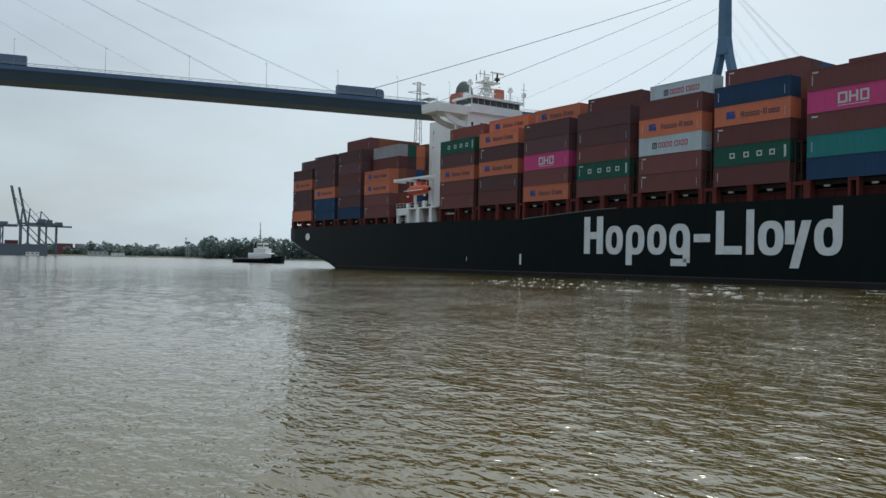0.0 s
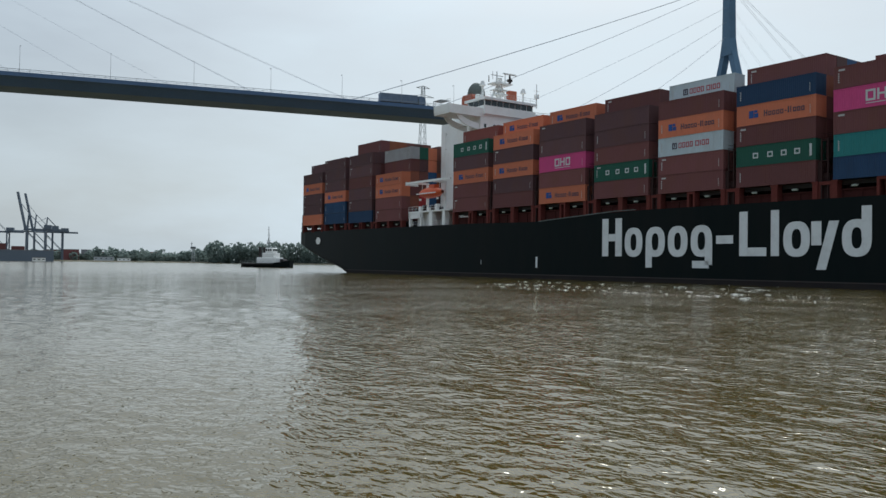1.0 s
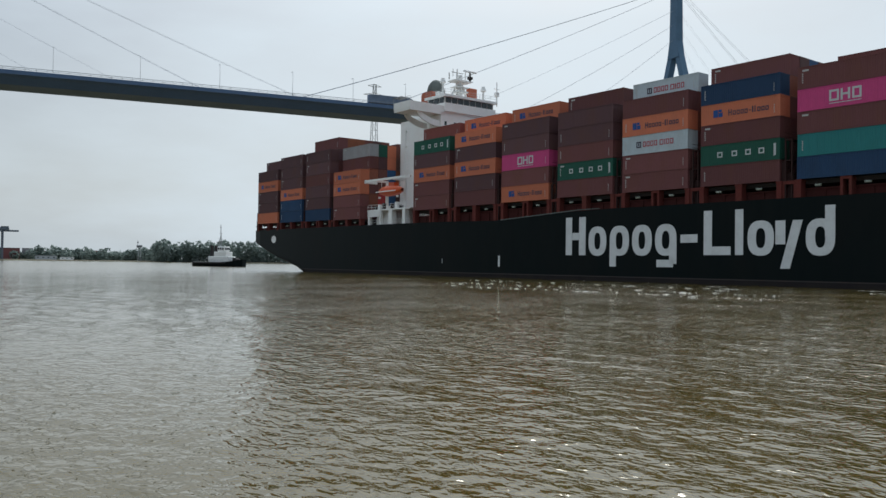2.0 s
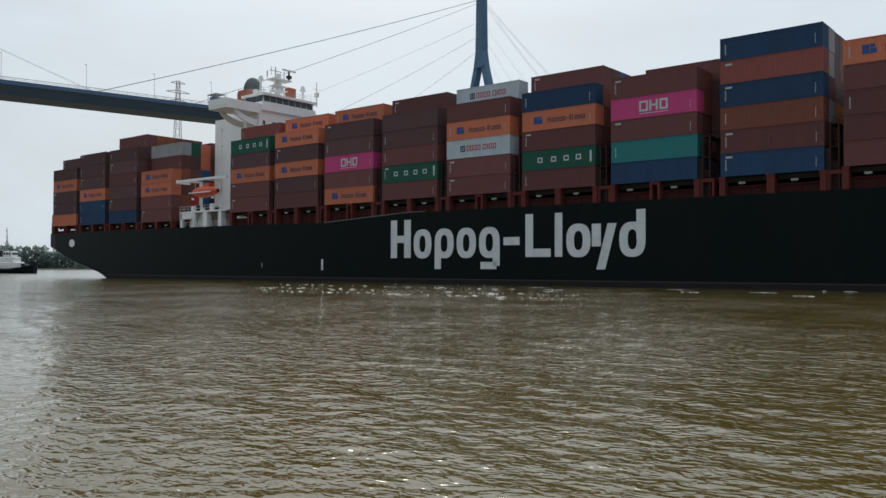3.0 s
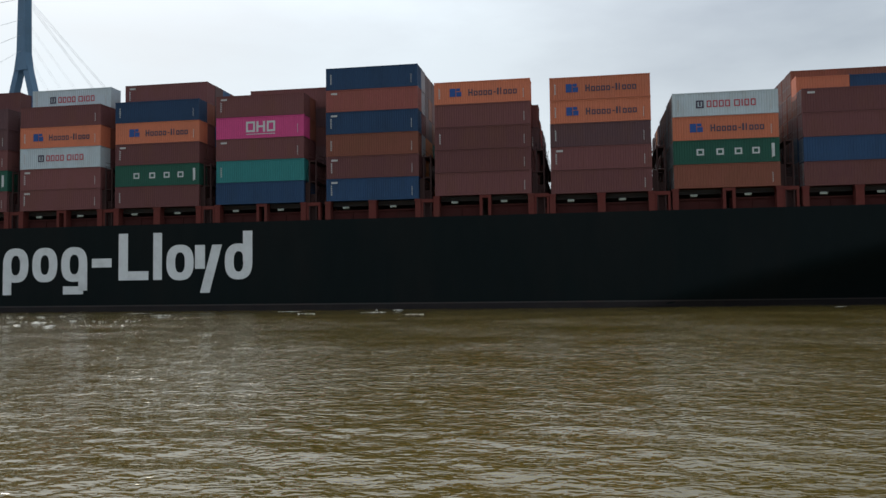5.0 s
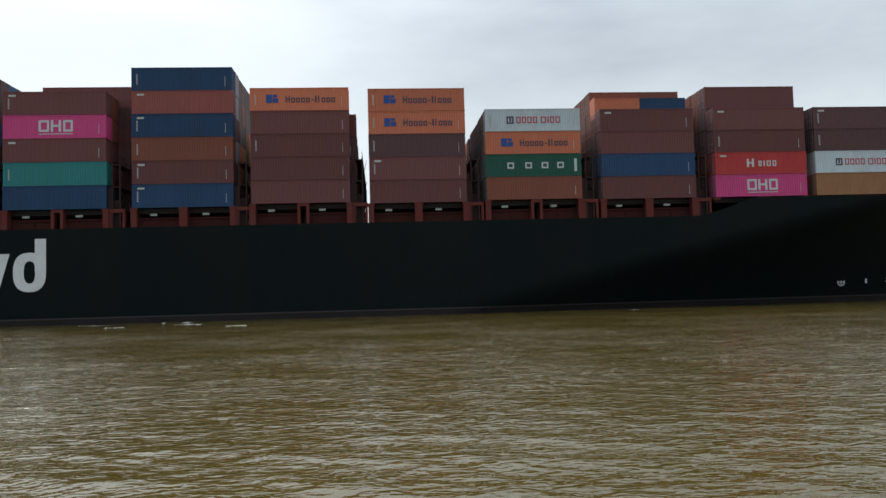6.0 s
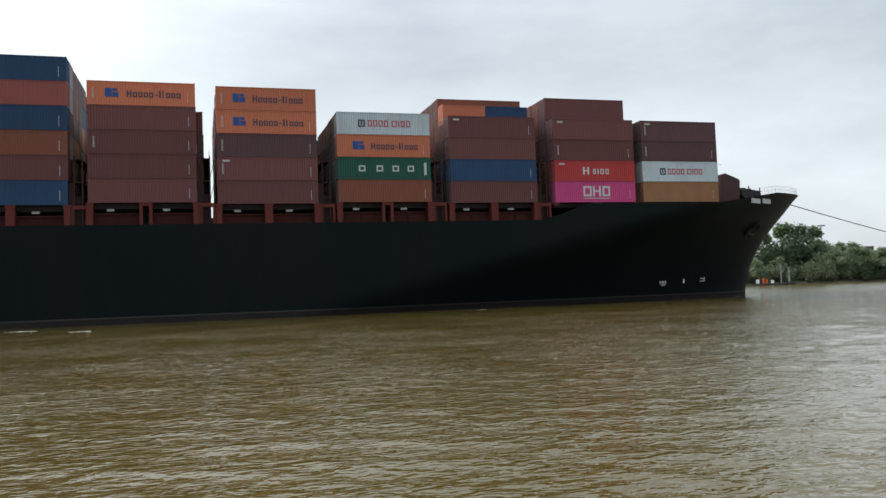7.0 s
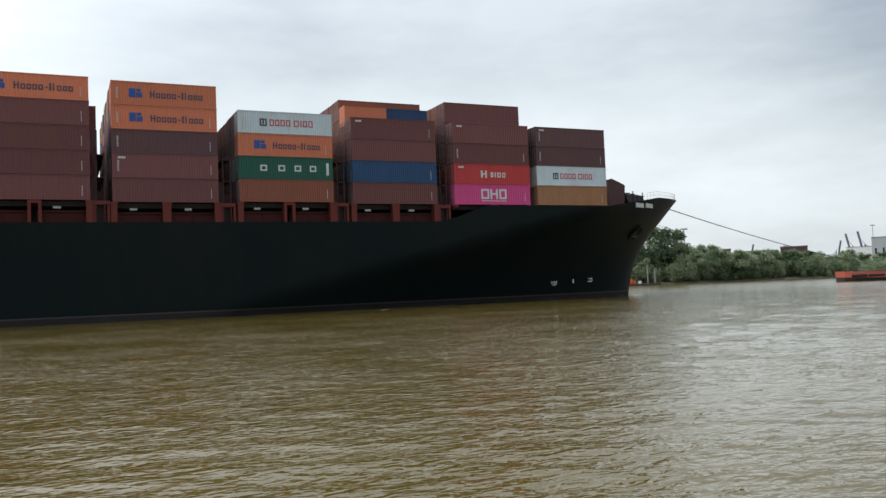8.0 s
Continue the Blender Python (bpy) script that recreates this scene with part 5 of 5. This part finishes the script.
# trucks on the bridge
def build_truck(label, box_len=13.6):
    t = tagged(new("truck"), label, "truck")
    part("trailer_box", bevelled(boxes((-box_len - 0.8, -0.8, -1.27, 1.27, 1.1, 4.0)), 0.06), M_TARP, t)
    part("chassis", boxes((-box_len - 0.6, 1.0, -0.9, 0.9, 0.75, 1.1)), M_STEEL_DARK, t)
    cab = part("cab", shape(lambda bm: extrude_outline(bm, [(-0.3, 0.9), (2.2, 0.9), (2.25, 2.0), (2.0, 3.3), (1.2, 3.75), (-0.3, 3.8)], "y", -1.24, 1.24)), M_TARP, t)
    part("windscreen", boxes((2.05, 2.2, -1.05, 1.05, 2.1, 2.95)), M_GLASS, cab)
    for x in (1.3, -2.0, -10.6, -11.9, -13.2):
        for y in (-1.25, 0.95):
            part("wheel", shape(lambda bm: rod(bm, (x, y, 0.5), (x, y + 0.3, 0.5), 0.5, sides=14)), M_TYRE, t)
    return t


truck_a = build_truck("blue-grey curtain-sided articulated truck on the bridge")
truck_b = build_truck("dark articulated truck driving away over the bridge")

# ---- power line tower behind the bridge ----
def build_power_tower(az, dist, top):
    p = tagged(new("power_tower"), "tall grey steel lattice power line tower", "power tower")
    bm = bmesh.new()
    corners = ((-1, -1), (1, -1), (1, 1), (-1, 1))
    width = lambda z: 3.0 * (1 - z / top) + 0.7
    zs = [top * k / 16 for k in range(17)]
    for z0, z1 in zip(zs, zs[1:]):
        for k in range(4):
            (a, b), (c, d) = corners[k], corners[(k + 1) % 4]
            w0, w1 = width(z0), width(z1)
            rod(bm, (a * w0, b * w0, z0), (a * w1, b * w1, z1), 0.17, sides=4)
            rod(bm, (a * w0, b * w0, z0), (c * w1, d * w1, z1), 0.08, sides=4)
            rod(bm, (a * w1, b * w1, z1), (c * w1, d * w1, z1), 0.08, sides=4)
    for z, w in ((top - 1, 4.0), (top - 6, 6.5), (top - 11, 5.0)):
        for s in (-1, 1):
            rod(bm, (0, 0, z + 1.2), (s * w, 0, z), 0.16, sides=4)
            rod(bm, (0, 0, z - 0.4), (s * w, 0, z), 0.16, sides=4)
    part("lattice", bm, M_GALV, p)
    p.matrix_basis = Matrix.Translation((-math.sin(radians(az)) * dist, math.cos(radians(az)) * dist, 0)) @ pose(0, 0, 0, 0, 0, az + 20)
    return p


build_power_tower(57.15, 470, 103.5)


# ---- far shores ----
def polar(az, r, z=0.0):
    return Vector((-math.sin(radians(az)) * r, math.cos(radians(az)) * r, z))


def bank(name, rows, depth, top, label):
    """A low bank with a sloping foot, from azimuth and distance rows."""
    bm = bmesh.new()
    prev = None
    for az, r in rows:
        row = [bm.verts.new(polar(az, r - 3, -0.5)), bm.verts.new(polar(az, r + 4, top)), bm.verts.new(polar(az, r + depth, top + 0.5)), bm.verts.new(polar(az, r + depth, -0.5))]
        if prev:
            for j in range(3):
                bm.faces.new((prev[j], row[j], row[j + 1], prev[j + 1]))
        prev = row
    return tagged(new(name, to_mesh(name, bm, M_EARTH)), label, "river bank", kind="structure")


bank("bank_west", [(100, 1150), (92, 1150), (86, 1180), (80, 1250), (76, 1500), (70, 1500), (60, 1450), (45, 1400)], 1200, 1.8, "low far river bank with scrub")
bank("bank_east", [(-15, 520), (-25, 500), (-36, 490), (-44, 505), (-49, 540), (-54, 640), (-60, 800), (-75, 900)], 1500, 1.6, "low green river bank")


def leaf_cloud(rng, blobs, per, size):
    """Leaf clumps: small bent leaves scattered over the skin of several lobes."""
    verts, faces = [], []
    for cx, cy, cz, r in blobs:
        for _ in range(per):
            d = Vector((rng.gauss(0, 1), rng.gauss(0, 1), rng.gauss(0, 1))).normalized()
            p = Vector((cx, cy, cz)) + d * r * rng.uniform(0.45, 1.30)
            u = Vector((rng.gauss(0, 1), rng.gauss(0, 1), rng.gauss(0, 0.6))).normalized()
            w = u.cross(d + Vector((0.01, 0.3, 0.2))).normalized()
            s = size * rng.uniform(0.6, 1.4)
            k = len(verts)
            verts += [tuple(p - u * s), tuple(p + w * s * 0.6), tuple(p + u * s), tuple(p - w * s * 0.6)]
            faces += [(k, k + 1, k + 2, k + 3)]
    me = bpy.data.meshes.new("crown")
    me.from_pydata(verts, [], faces)
    return me


def tree_meshes(seed, height, spread, mat):
    rng = random.Random(seed)
    blobs = []
    for _ in range(30):
        a, q = rng.uniform(0, math.tau), rng.uniform(0, 1) ** 0.6
        z = rng.uniform(0.22, 0.9)
        w = spread * (1.0 - abs(z - 0.5) * 1.1) * q
        blobs.append((w * math.cos(a), w * math.sin(a), height * z, height * rng.uniform(0.05, 0.15)))
    crown = leaf_cloud(rng, blobs, 240, height * 0.022)
    crown.materials.append(mat)
    bm = bmesh.new()
    rod(bm, (0, 0, -0.5), (0, 0, height * 0.35), height * 0.022, height * 0.015, 8)
    for cx, cy, cz, r in blobs[:9]:
        rod(bm, (0, 0, height * rng.uniform(0.2, 0.35)), (cx, cy, cz), height * 0.010, height * 0.003, 5)
    return to_mesh("trunk", bm, M_BARK), crown


KINDS = [tree_meshes(3, 20, 6.5, M_LEAF), tree_meshes(8, 20, 6.0, M_LEAF_DARK), tree_meshes(13, 20, 8.0, M_LEAF)]
def shrub_mesh(seed, mat):
    rng = random.Random(seed)
    blobs = [(rng.uniform(-5, 5), rng.uniform(-3, 3), rng.uniform(1.0, 6.5), rng.uniform(1.0, 2.8)) for _ in range(24)]
    crown = leaf_cloud(rng, blobs, 120, 0.32)
    crown.materials.append(mat)
    bm = bmesh.new()
    for cx, cy, cz, r in blobs[:6]:
        rod(bm, (cx * 0.3, cy * 0.3, -0.4), (cx, cy, cz), 0.14, 0.05, 5)
    return to_mesh("stems", bm, M_BARK), crown


SHRUBS = [shrub_mesh(31, M_LEAF), shrub_mesh(32, M_LEAF), shrub_mesh(33, M_LEAF_DARK)]
LABELS = ["broad light green river bank tree", "tall dark green river bank tree", "wide green bushy river bank tree"]


def add_tree(az, r, high, kind, turn=0.0, wide=1.0):
    t = tagged(new("tree"), LABELS[kind], "tree", group="trees on the bank")
    for name, me in zip(("trunk", "crown"), KINDS[kind]):
        o = new(name, me)
        o.parent = t
        o.matrix_basis = Matrix.Diagonal((wide * high / 20, wide * high / 20, high / 20, 1))
    p = polar(az, r, 1.2)
    t.matrix_basis = Matrix.Translation(p) @ pose(0, 0, 0, 0, 0, turn)


grow = random.Random(21)
for az, r, high, kind in ((-35.8, 505, 24, 1), (-37.2, 508, 30, 1), (-38.6, 512, 34, 1), (-39.8, 515, 33, 1), (-40.6, 510, 24, 0), (-38.2, 500, 15, 0), (-36.8, 498, 14, 2), (-40.2, 500, 11, 2),
                          (-41.6, 530, 22, 0), (-42.6, 536, 22, 0)):
    add_tree(az, r, high, kind, grow.uniform(0, 360), 1.15)
for k in range(26):
    az = -41.0 - k * 0.36
    add_tree(az, 505 + max(0, -az - 44) * 9 + grow.uniform(0, 14), grow.uniform(13, 18) - max(0, -az - 48.5) * 2.0, (0, 2, 1)[k % 3], grow.uniform(0, 360), 1.35)
for k in range(7):
    add_tree(-50.4 - k * 0.5, 640 + grow.uniform(0, 20), grow.uniform(13, 18), (1, 2)[k % 2], grow.uniform(0, 360), 1.2)
for k in range(9):
    add_tree(-34.6 + k * 1.5, 515 + grow.uniform(0, 20), grow.uniform(16, 24), k % 3, grow.uniform(0, 360), 1.2)


def add_shrub(az, r, high, kind, turn):
    t = tagged(new("shrub"), ("light green", "light green", "dark green")[kind] + " dense willow shrub at the water's edge", "shrub", group="shrubs on the bank")
    for name, me in zip(("stems", "crown"), SHRUBS[kind]):
        o = new(name, me)
        o.parent = t
        o.matrix_basis = Matrix.Diagonal((high / 8, high / 8, high / 8, 1))
    t.matrix_basis = Matrix.Translation(polar(az, r, 0.9)) @ pose(0, 0, 0, 0, 0, turn)


for k in range(44):
    az = -34.5 - k * 0.42
    r = lerp(-az, [(15, 520), (25, 500), (36, 490), (44, 505), (49, 540), (54, 640)])
    add_shrub(az, r + grow.uniform(3, 8), grow.uniform(8, 12), k % 3, grow.uniform(0, 360))


def far_wood():
    """The wooded far shore, far too distant to count its trees."""
    rng = random.Random(4)
    verts, faces = [], []
    for az0, az1, r, hmin, hmax, step in ((63.0, 71.5, 1480, 24, 38, 0.10), (71.5, 78.5, 1560, 12, 24, 0.14), (45, 63, 1450, 18, 30, 0.2), (78.5, 90, 1650, 10, 20, 0.2)):
        az = az0
        while az < az1:
            h = rng.uniform(hmin, hmax)
            c = polar(az, r + rng.uniform(0, 40))
            for _ in range(90):
                d = Vector((rng.gauss(0, 1), rng.gauss(0, 1), rng.gauss(0, 1))).normalized()
                p = c + Vector((d.x * 7, d.y * 7, 1.5 + h * 0.5 + d.z * h * 0.5))
                u, w, s = Vector((rng.gauss(0, 1), rng.gauss(0, 1), rng.gauss(0, 1))).normalized(), Vector((rng.gauss(0, 1), rng.gauss(0, 1), rng.gauss(0, 1))).normalized(), rng.uniform(1.5, 3.2)
                k = len(verts)
                verts += [tuple(p - u * s), tuple(p + w * s), tuple(p + u * s), tuple(p - w * s)]
                faces.append((k, k + 1, k + 2, k + 3))
            az += step * rng.uniform(0.7, 1.3)
    me = bpy.data.meshes.new("far_wood")
    me.from_pydata(verts, [], faces)
    me.materials.append(M_LEAF_FAR)
    return tagged(new("far_wood", me), "wooded far shore, its green paled by haze", "woods", kind="stuff")


far_wood()


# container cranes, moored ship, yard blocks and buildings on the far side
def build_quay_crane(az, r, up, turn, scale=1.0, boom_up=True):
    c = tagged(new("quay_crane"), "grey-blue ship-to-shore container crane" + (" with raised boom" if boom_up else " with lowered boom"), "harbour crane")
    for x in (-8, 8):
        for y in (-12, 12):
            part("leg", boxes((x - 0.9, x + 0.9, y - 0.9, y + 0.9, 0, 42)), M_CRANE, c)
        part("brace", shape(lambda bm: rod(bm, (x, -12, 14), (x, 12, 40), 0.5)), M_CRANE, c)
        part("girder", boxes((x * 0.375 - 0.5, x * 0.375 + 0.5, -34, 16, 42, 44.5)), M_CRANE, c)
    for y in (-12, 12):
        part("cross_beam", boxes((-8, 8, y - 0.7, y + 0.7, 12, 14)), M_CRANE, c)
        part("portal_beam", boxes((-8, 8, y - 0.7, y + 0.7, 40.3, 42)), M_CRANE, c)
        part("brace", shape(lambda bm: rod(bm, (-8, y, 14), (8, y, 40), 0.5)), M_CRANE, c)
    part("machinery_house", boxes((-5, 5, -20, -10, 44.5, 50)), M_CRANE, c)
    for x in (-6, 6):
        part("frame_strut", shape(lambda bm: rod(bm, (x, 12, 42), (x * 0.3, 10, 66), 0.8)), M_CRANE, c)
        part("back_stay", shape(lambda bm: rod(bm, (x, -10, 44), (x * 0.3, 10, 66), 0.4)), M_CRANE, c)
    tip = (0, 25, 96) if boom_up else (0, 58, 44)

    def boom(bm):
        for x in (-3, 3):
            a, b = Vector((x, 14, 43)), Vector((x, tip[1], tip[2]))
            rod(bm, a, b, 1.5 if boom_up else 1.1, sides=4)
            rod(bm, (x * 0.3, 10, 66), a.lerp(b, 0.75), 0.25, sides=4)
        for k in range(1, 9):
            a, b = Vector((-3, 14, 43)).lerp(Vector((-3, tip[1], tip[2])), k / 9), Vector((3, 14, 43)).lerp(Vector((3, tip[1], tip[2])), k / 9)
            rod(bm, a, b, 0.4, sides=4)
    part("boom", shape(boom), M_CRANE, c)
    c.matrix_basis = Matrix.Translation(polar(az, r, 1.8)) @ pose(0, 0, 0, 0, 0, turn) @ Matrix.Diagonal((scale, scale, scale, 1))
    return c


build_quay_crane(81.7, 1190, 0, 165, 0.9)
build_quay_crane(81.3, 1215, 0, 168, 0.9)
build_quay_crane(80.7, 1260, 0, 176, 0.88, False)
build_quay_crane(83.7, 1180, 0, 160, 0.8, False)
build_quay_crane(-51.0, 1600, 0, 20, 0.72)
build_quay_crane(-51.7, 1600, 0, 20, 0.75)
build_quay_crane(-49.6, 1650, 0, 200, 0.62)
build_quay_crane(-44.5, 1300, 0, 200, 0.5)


def block(name, az0, az1, r, depth, z0, z1, mat, label, category, windows=0):
    a, b = polar(az0, r), polar(az1, r)
    w = (b - a).length
    t = tagged(new(name), label, category)
    body = part("wall", boxes((0, w, 0, depth, z0, z1)), mat, t)
    part("roof", boxes((-0.3, w + 0.3, -0.3, depth + 0.3, z1, z1 + 0.6)), M_ROOF, t)
    for k in range(windows):
        x = w * (k + 0.5) / windows
        part("window", boxes((x - 1.2, x + 1.2, -0.05, 0.1, z0 + (z1 - z0) * 0.45, z0 + (z1 - z0) * 0.7)), M_GLASS, t)
    # local +x runs from az0 to az1, +y away from the camera
    t.matrix_basis = Matrix.Translation(a) @ pose(0, 0, 0, 0, 0, math.degrees(math.atan2(b.y - a.y, b.x - a.x)))
    return t


yard = random.Random(9)
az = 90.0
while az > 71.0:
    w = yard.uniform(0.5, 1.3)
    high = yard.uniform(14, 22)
    # greys and darks weigh more, so the yard's colours carry some haze
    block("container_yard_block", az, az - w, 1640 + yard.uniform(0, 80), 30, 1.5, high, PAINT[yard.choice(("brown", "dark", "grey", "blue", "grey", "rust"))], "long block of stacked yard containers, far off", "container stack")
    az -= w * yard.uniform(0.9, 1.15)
block("quay_shed", 78.4, 77.2, 1520, 25, 1.6, 8, M_GREY_WALL, "low grey quay shed", "building", 4)
block("quay_shed", 77.0, 76.2, 1520, 25, 1.6, 6, M_WHITE, "low white quay shed", "building", 3)


def signal_tower(az, r):
    t = tagged(new("harbour_tower"), "slender grey harbour signal tower with a wide cabin", "tower")
    shaft = part("shaft", shape(lambda bm: [rod(bm, (x, y, 0), (x * 0.6, y * 0.6, 22), 0.5, sides=6) for x in (-2.5, 2.5) for y in (-2.5, 2.5)] + [rod(bm, (-2.5 + 0.3 * k, -2.4, 4 * k), (2.4 - 0.3 * k, -2.4, 4 * k + 4), 0.25, sides=4) for k in range(5)]), M_GREY_WALL, t)
    cabin = part("cabin", bevelled(boxes((-5, 4.4, -3.5, 3.5, 22, 26.5)), 0.4), M_GREY_WALL, t)
    part("cabin_window", boxes((-4.5, 3.9, -3.62, -3.45, 23.8, 25.4)), M_GLASS, cabin)
    part("antenna", shape(lambda bm: (rod(bm, (-3, 0, 26.5), (-3, 0, 35), 0.5, 0.2), box(bm, -4.2, -1.8, -0.4, 0.4, 30.0, 32.4))), M_GALV, t)
    t.matrix_basis = Matrix.Translation(polar(az, r, 1.8)) @ pose(0, 0, 0, 0, 0, az)


signal_tower(72.33, 1500)
block("silo_building", -50.4, -51.8, 1250, 60, 1.6, 37, M_WHITE, "large pale harbour silo building", "building", 3)
block("silo_building", -51.8, -53.5, 1150, 60, 1.6, 45, M_GREY_WALL, "large grey harbour warehouse building", "building", 4)
block("warehouse", -49.0, -50.4, 1300, 50, 1.6, 29, M_WHITE, "long pale warehouse behind trees", "building", 5)
block("yard_stack", -42.6, -43.6, 640, 20, 1.6, 23, PAINT["brown"], "brown container stack behind trees", "container stack")
block("yard_stack", -46.6, -48.2, 700, 20, 1.6, 24.5, PAINT["dark"], "dark container stack behind trees", "container stack")
block("yard_stack", -44.0, -46.4, 720, 20, 1.6, 23, PAINT["grey"], "grey container stack behind trees", "container stack")
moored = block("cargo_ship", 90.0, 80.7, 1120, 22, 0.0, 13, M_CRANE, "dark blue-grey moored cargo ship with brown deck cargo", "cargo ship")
part("deck_cargo", boxes((2, 130, 3, 19, 13.6, 21), (136, 150, 3, 19, 13.6, 18)), PAINT["brown"], moored, "brown containers on deck")
block("work_boat", 81.9, 81.15, 1080, 5, 0.0, 4.2, M_WHITE, "small white work boat, moored", "boat", 3)


def flood_mast(az, r, top):
    t = tagged(new("flood_light_mast"), "tall thin flood light mast", "light mast")
    part("pole", shape(lambda bm: rod(bm, (0, 0, 0), (0, 0, top), 0.6, 0.3)), M_GALV, t)
    part("lamp_head", boxes((-3, 3, -0.6, 0.6, top - 0.6, top + 0.6)), M_GALV, t)
    t.matrix_basis = Matrix.Translation(polar(az, r, 1.6)) @ pose(0, 0, 0, 0, 0, az)


flood_mast(-40.75, 760, 45)
flood_mast(-51.9, 1300, 66)
flood_mast(-46.9, 1200, 40)


def pontoon():
    t = tagged(new("landing_pontoon"), "small low pontoon with orange gear and two posts, moored", "pontoon")
    part("deck", bevelled(boxes((-9, 11, -2.5, 2.5, -0.2, 1.1)), 0.1), M_STEEL_DARK, t)
    for x, h in ((4.5, 11.0), (8.3, 9.0)):
        part("post", shape(lambda bm: rod(bm, (x, 0, -0.5), (x, 0, h), 0.3)), M_GALV, t)
    for x, w, h, m in ((-7.5, 1.6, 2.2, M_WHITE), (-4.6, 1.2, 2.8, M_LIFEBOAT), (-2.8, 1.0, 2.0, M_LIFEBOAT), (-0.5, 1.6, 1.6, M_WHITE)):
        part("deck_gear", bevelled(boxes((x, x + w, -0.8, 0.8, 0.9, 0.9 + h)), 0.1), m, t)
    t.matrix_basis = Matrix.Translation(polar(-37.7, 455, 0.0)) @ pose(0, 0, 0, 0, 0, -37.7)


pontoon()


# foam streaks beside the hull
def foam_streak(x, y, length, width, seed):
    rng = random.Random(seed)
    bm = bmesh.new()
    n = 18
    upper = [bm.verts.new((x + length * i / n, y + width * (0.3 + rng.random()) * math.sin(math.pi * (i + 0.4) / (n + 0.8)), 0.008 + 0.030 * rng.random() ** 4)) for i in range(n + 1)]
    lower = [bm.verts.new((x + length * i / n, y - width * (0.2 + rng.random()) * math.sin(math.pi * (i + 0.4) / (n + 0.8)), 0.006)) for i in range(n + 1)]
    for i in range(n):
        bm.faces.new((lower[i], lower[i + 1], upper[i + 1], upper[i]))
    f = new("foam_streak", to_mesh("foam_streak", bm, M_FOAM_GLINT))
    tagged(f, "thin white foam streak on the water beside the hull", "foam", group="foam along the hull")
    moving.append((f, Matrix()))


for k, (x, y, length, wide) in enumerate(((-40, -13, 6, 0.35), (-52, -7, 7, 0.3), (-62, -19, 5, 0.25), (-33, -22, 4, 0.25), (-58, -26, 4, 0.2),
                                          (-46, -17, 4, 0.25), (-70, -10, 6, 0.3), (12, -4, 3, 0.25), (66.5, 15.2, 3, 0.5), (63.0, 14.4, 2, 0.3))):
    foam_streak(x, y, length * 0.5, wide, k)


def foam_flecks():
    """Sun glints imitated by white flecks: in long streaks on the water beside the ship."""
    rng = random.Random(17)
    verts, faces = [], []

    def fleck(x, y, length, w, rise):
        k = len(verts)
        verts.extend([(x, y, 0.02), (x + length * 0.5, y - w, 0.015), (x + length, y, 0.02), (x + length * 0.45, y + w, 0.02 + rise)])
        faces.append((k, k + 1, k + 2, k + 3))
    for y0, x0, x1, many, spread in ((58.0, -76, -36, 120, 1.0), (101.0, -98, -10, 10, 0.6), (67.0, -88, -40, 150, 1.3), (82.0, -100, -56, 90, 1.6)):
        for _ in range(many):
            u = rng.random()
            clump = 0.5 + 0.5 * math.sin(u * 37 + y0)
            if rng.random() < 0.25 + 0.75 * clump:
                fleck(x0 + (x1 - x0) * u, y0 + rng.gauss(0, spread), (0.12 + 1.5 * rng.random() ** 4) * y0 / 80, rng.uniform(0.03, 0.06), rng.uniform(0.006, 0.036) * y0 / 80)
    me = bpy.data.meshes.new("foam_flecks")
    me.from_pydata(verts, [], faces)
    me.materials.append(M_FOAM_GLINT)
    return tagged(new("foam_flecks", me), "scattered white flecks imitating sun glints on the river", "foam", kind="stuff")


flecks = foam_flecks()


# ---- what moves ----
def motions():
    times = (0, 2, 4, 6, 8)
    walk(ship, [(t, ship_pose(t)) for t in times])
    for thing, m in moving:
        walk(thing, [(t, ship_pose(t) @ m) for t in times])
    x, y, turn = TUG_AFT
    walk(tug_aft, [(t, pose(x + 2.9815 * t, y + 0.375 * t, 0, 0, 0, turn)) for t in times])
    x, y, turn = TUG_FORE
    shift = ship_pose(8.0).inverted() @ pose(x, y, 0, 0, 0, turn)
    walk(tug_fore, [(t, ship_pose(t) @ shift) for t in times])
    heading = math.degrees(math.atan2(B_DIR.y, B_DIR.x))
    walk(truck_a, [(t, Matrix.Translation(on_bridge(116 + 13.7 * t, 3.2, 0.02)) @ pose(0, 0, 0, 0, 0, heading)) for t in times])
    walk(truck_b, [(t, Matrix.Translation(on_bridge(-8 - 13.5 * t, 3.6, 0.02)) @ pose(0, 0, 0, 0, 0, heading + 180)) for t in times])
    walk(flecks, [(t, pose(0.35 * t, -0.25 * t, 0)) for t in times])
    walk(water, [(t, pose(0.35 * t, -0.25 * t, 0)) for t in times])


motions()
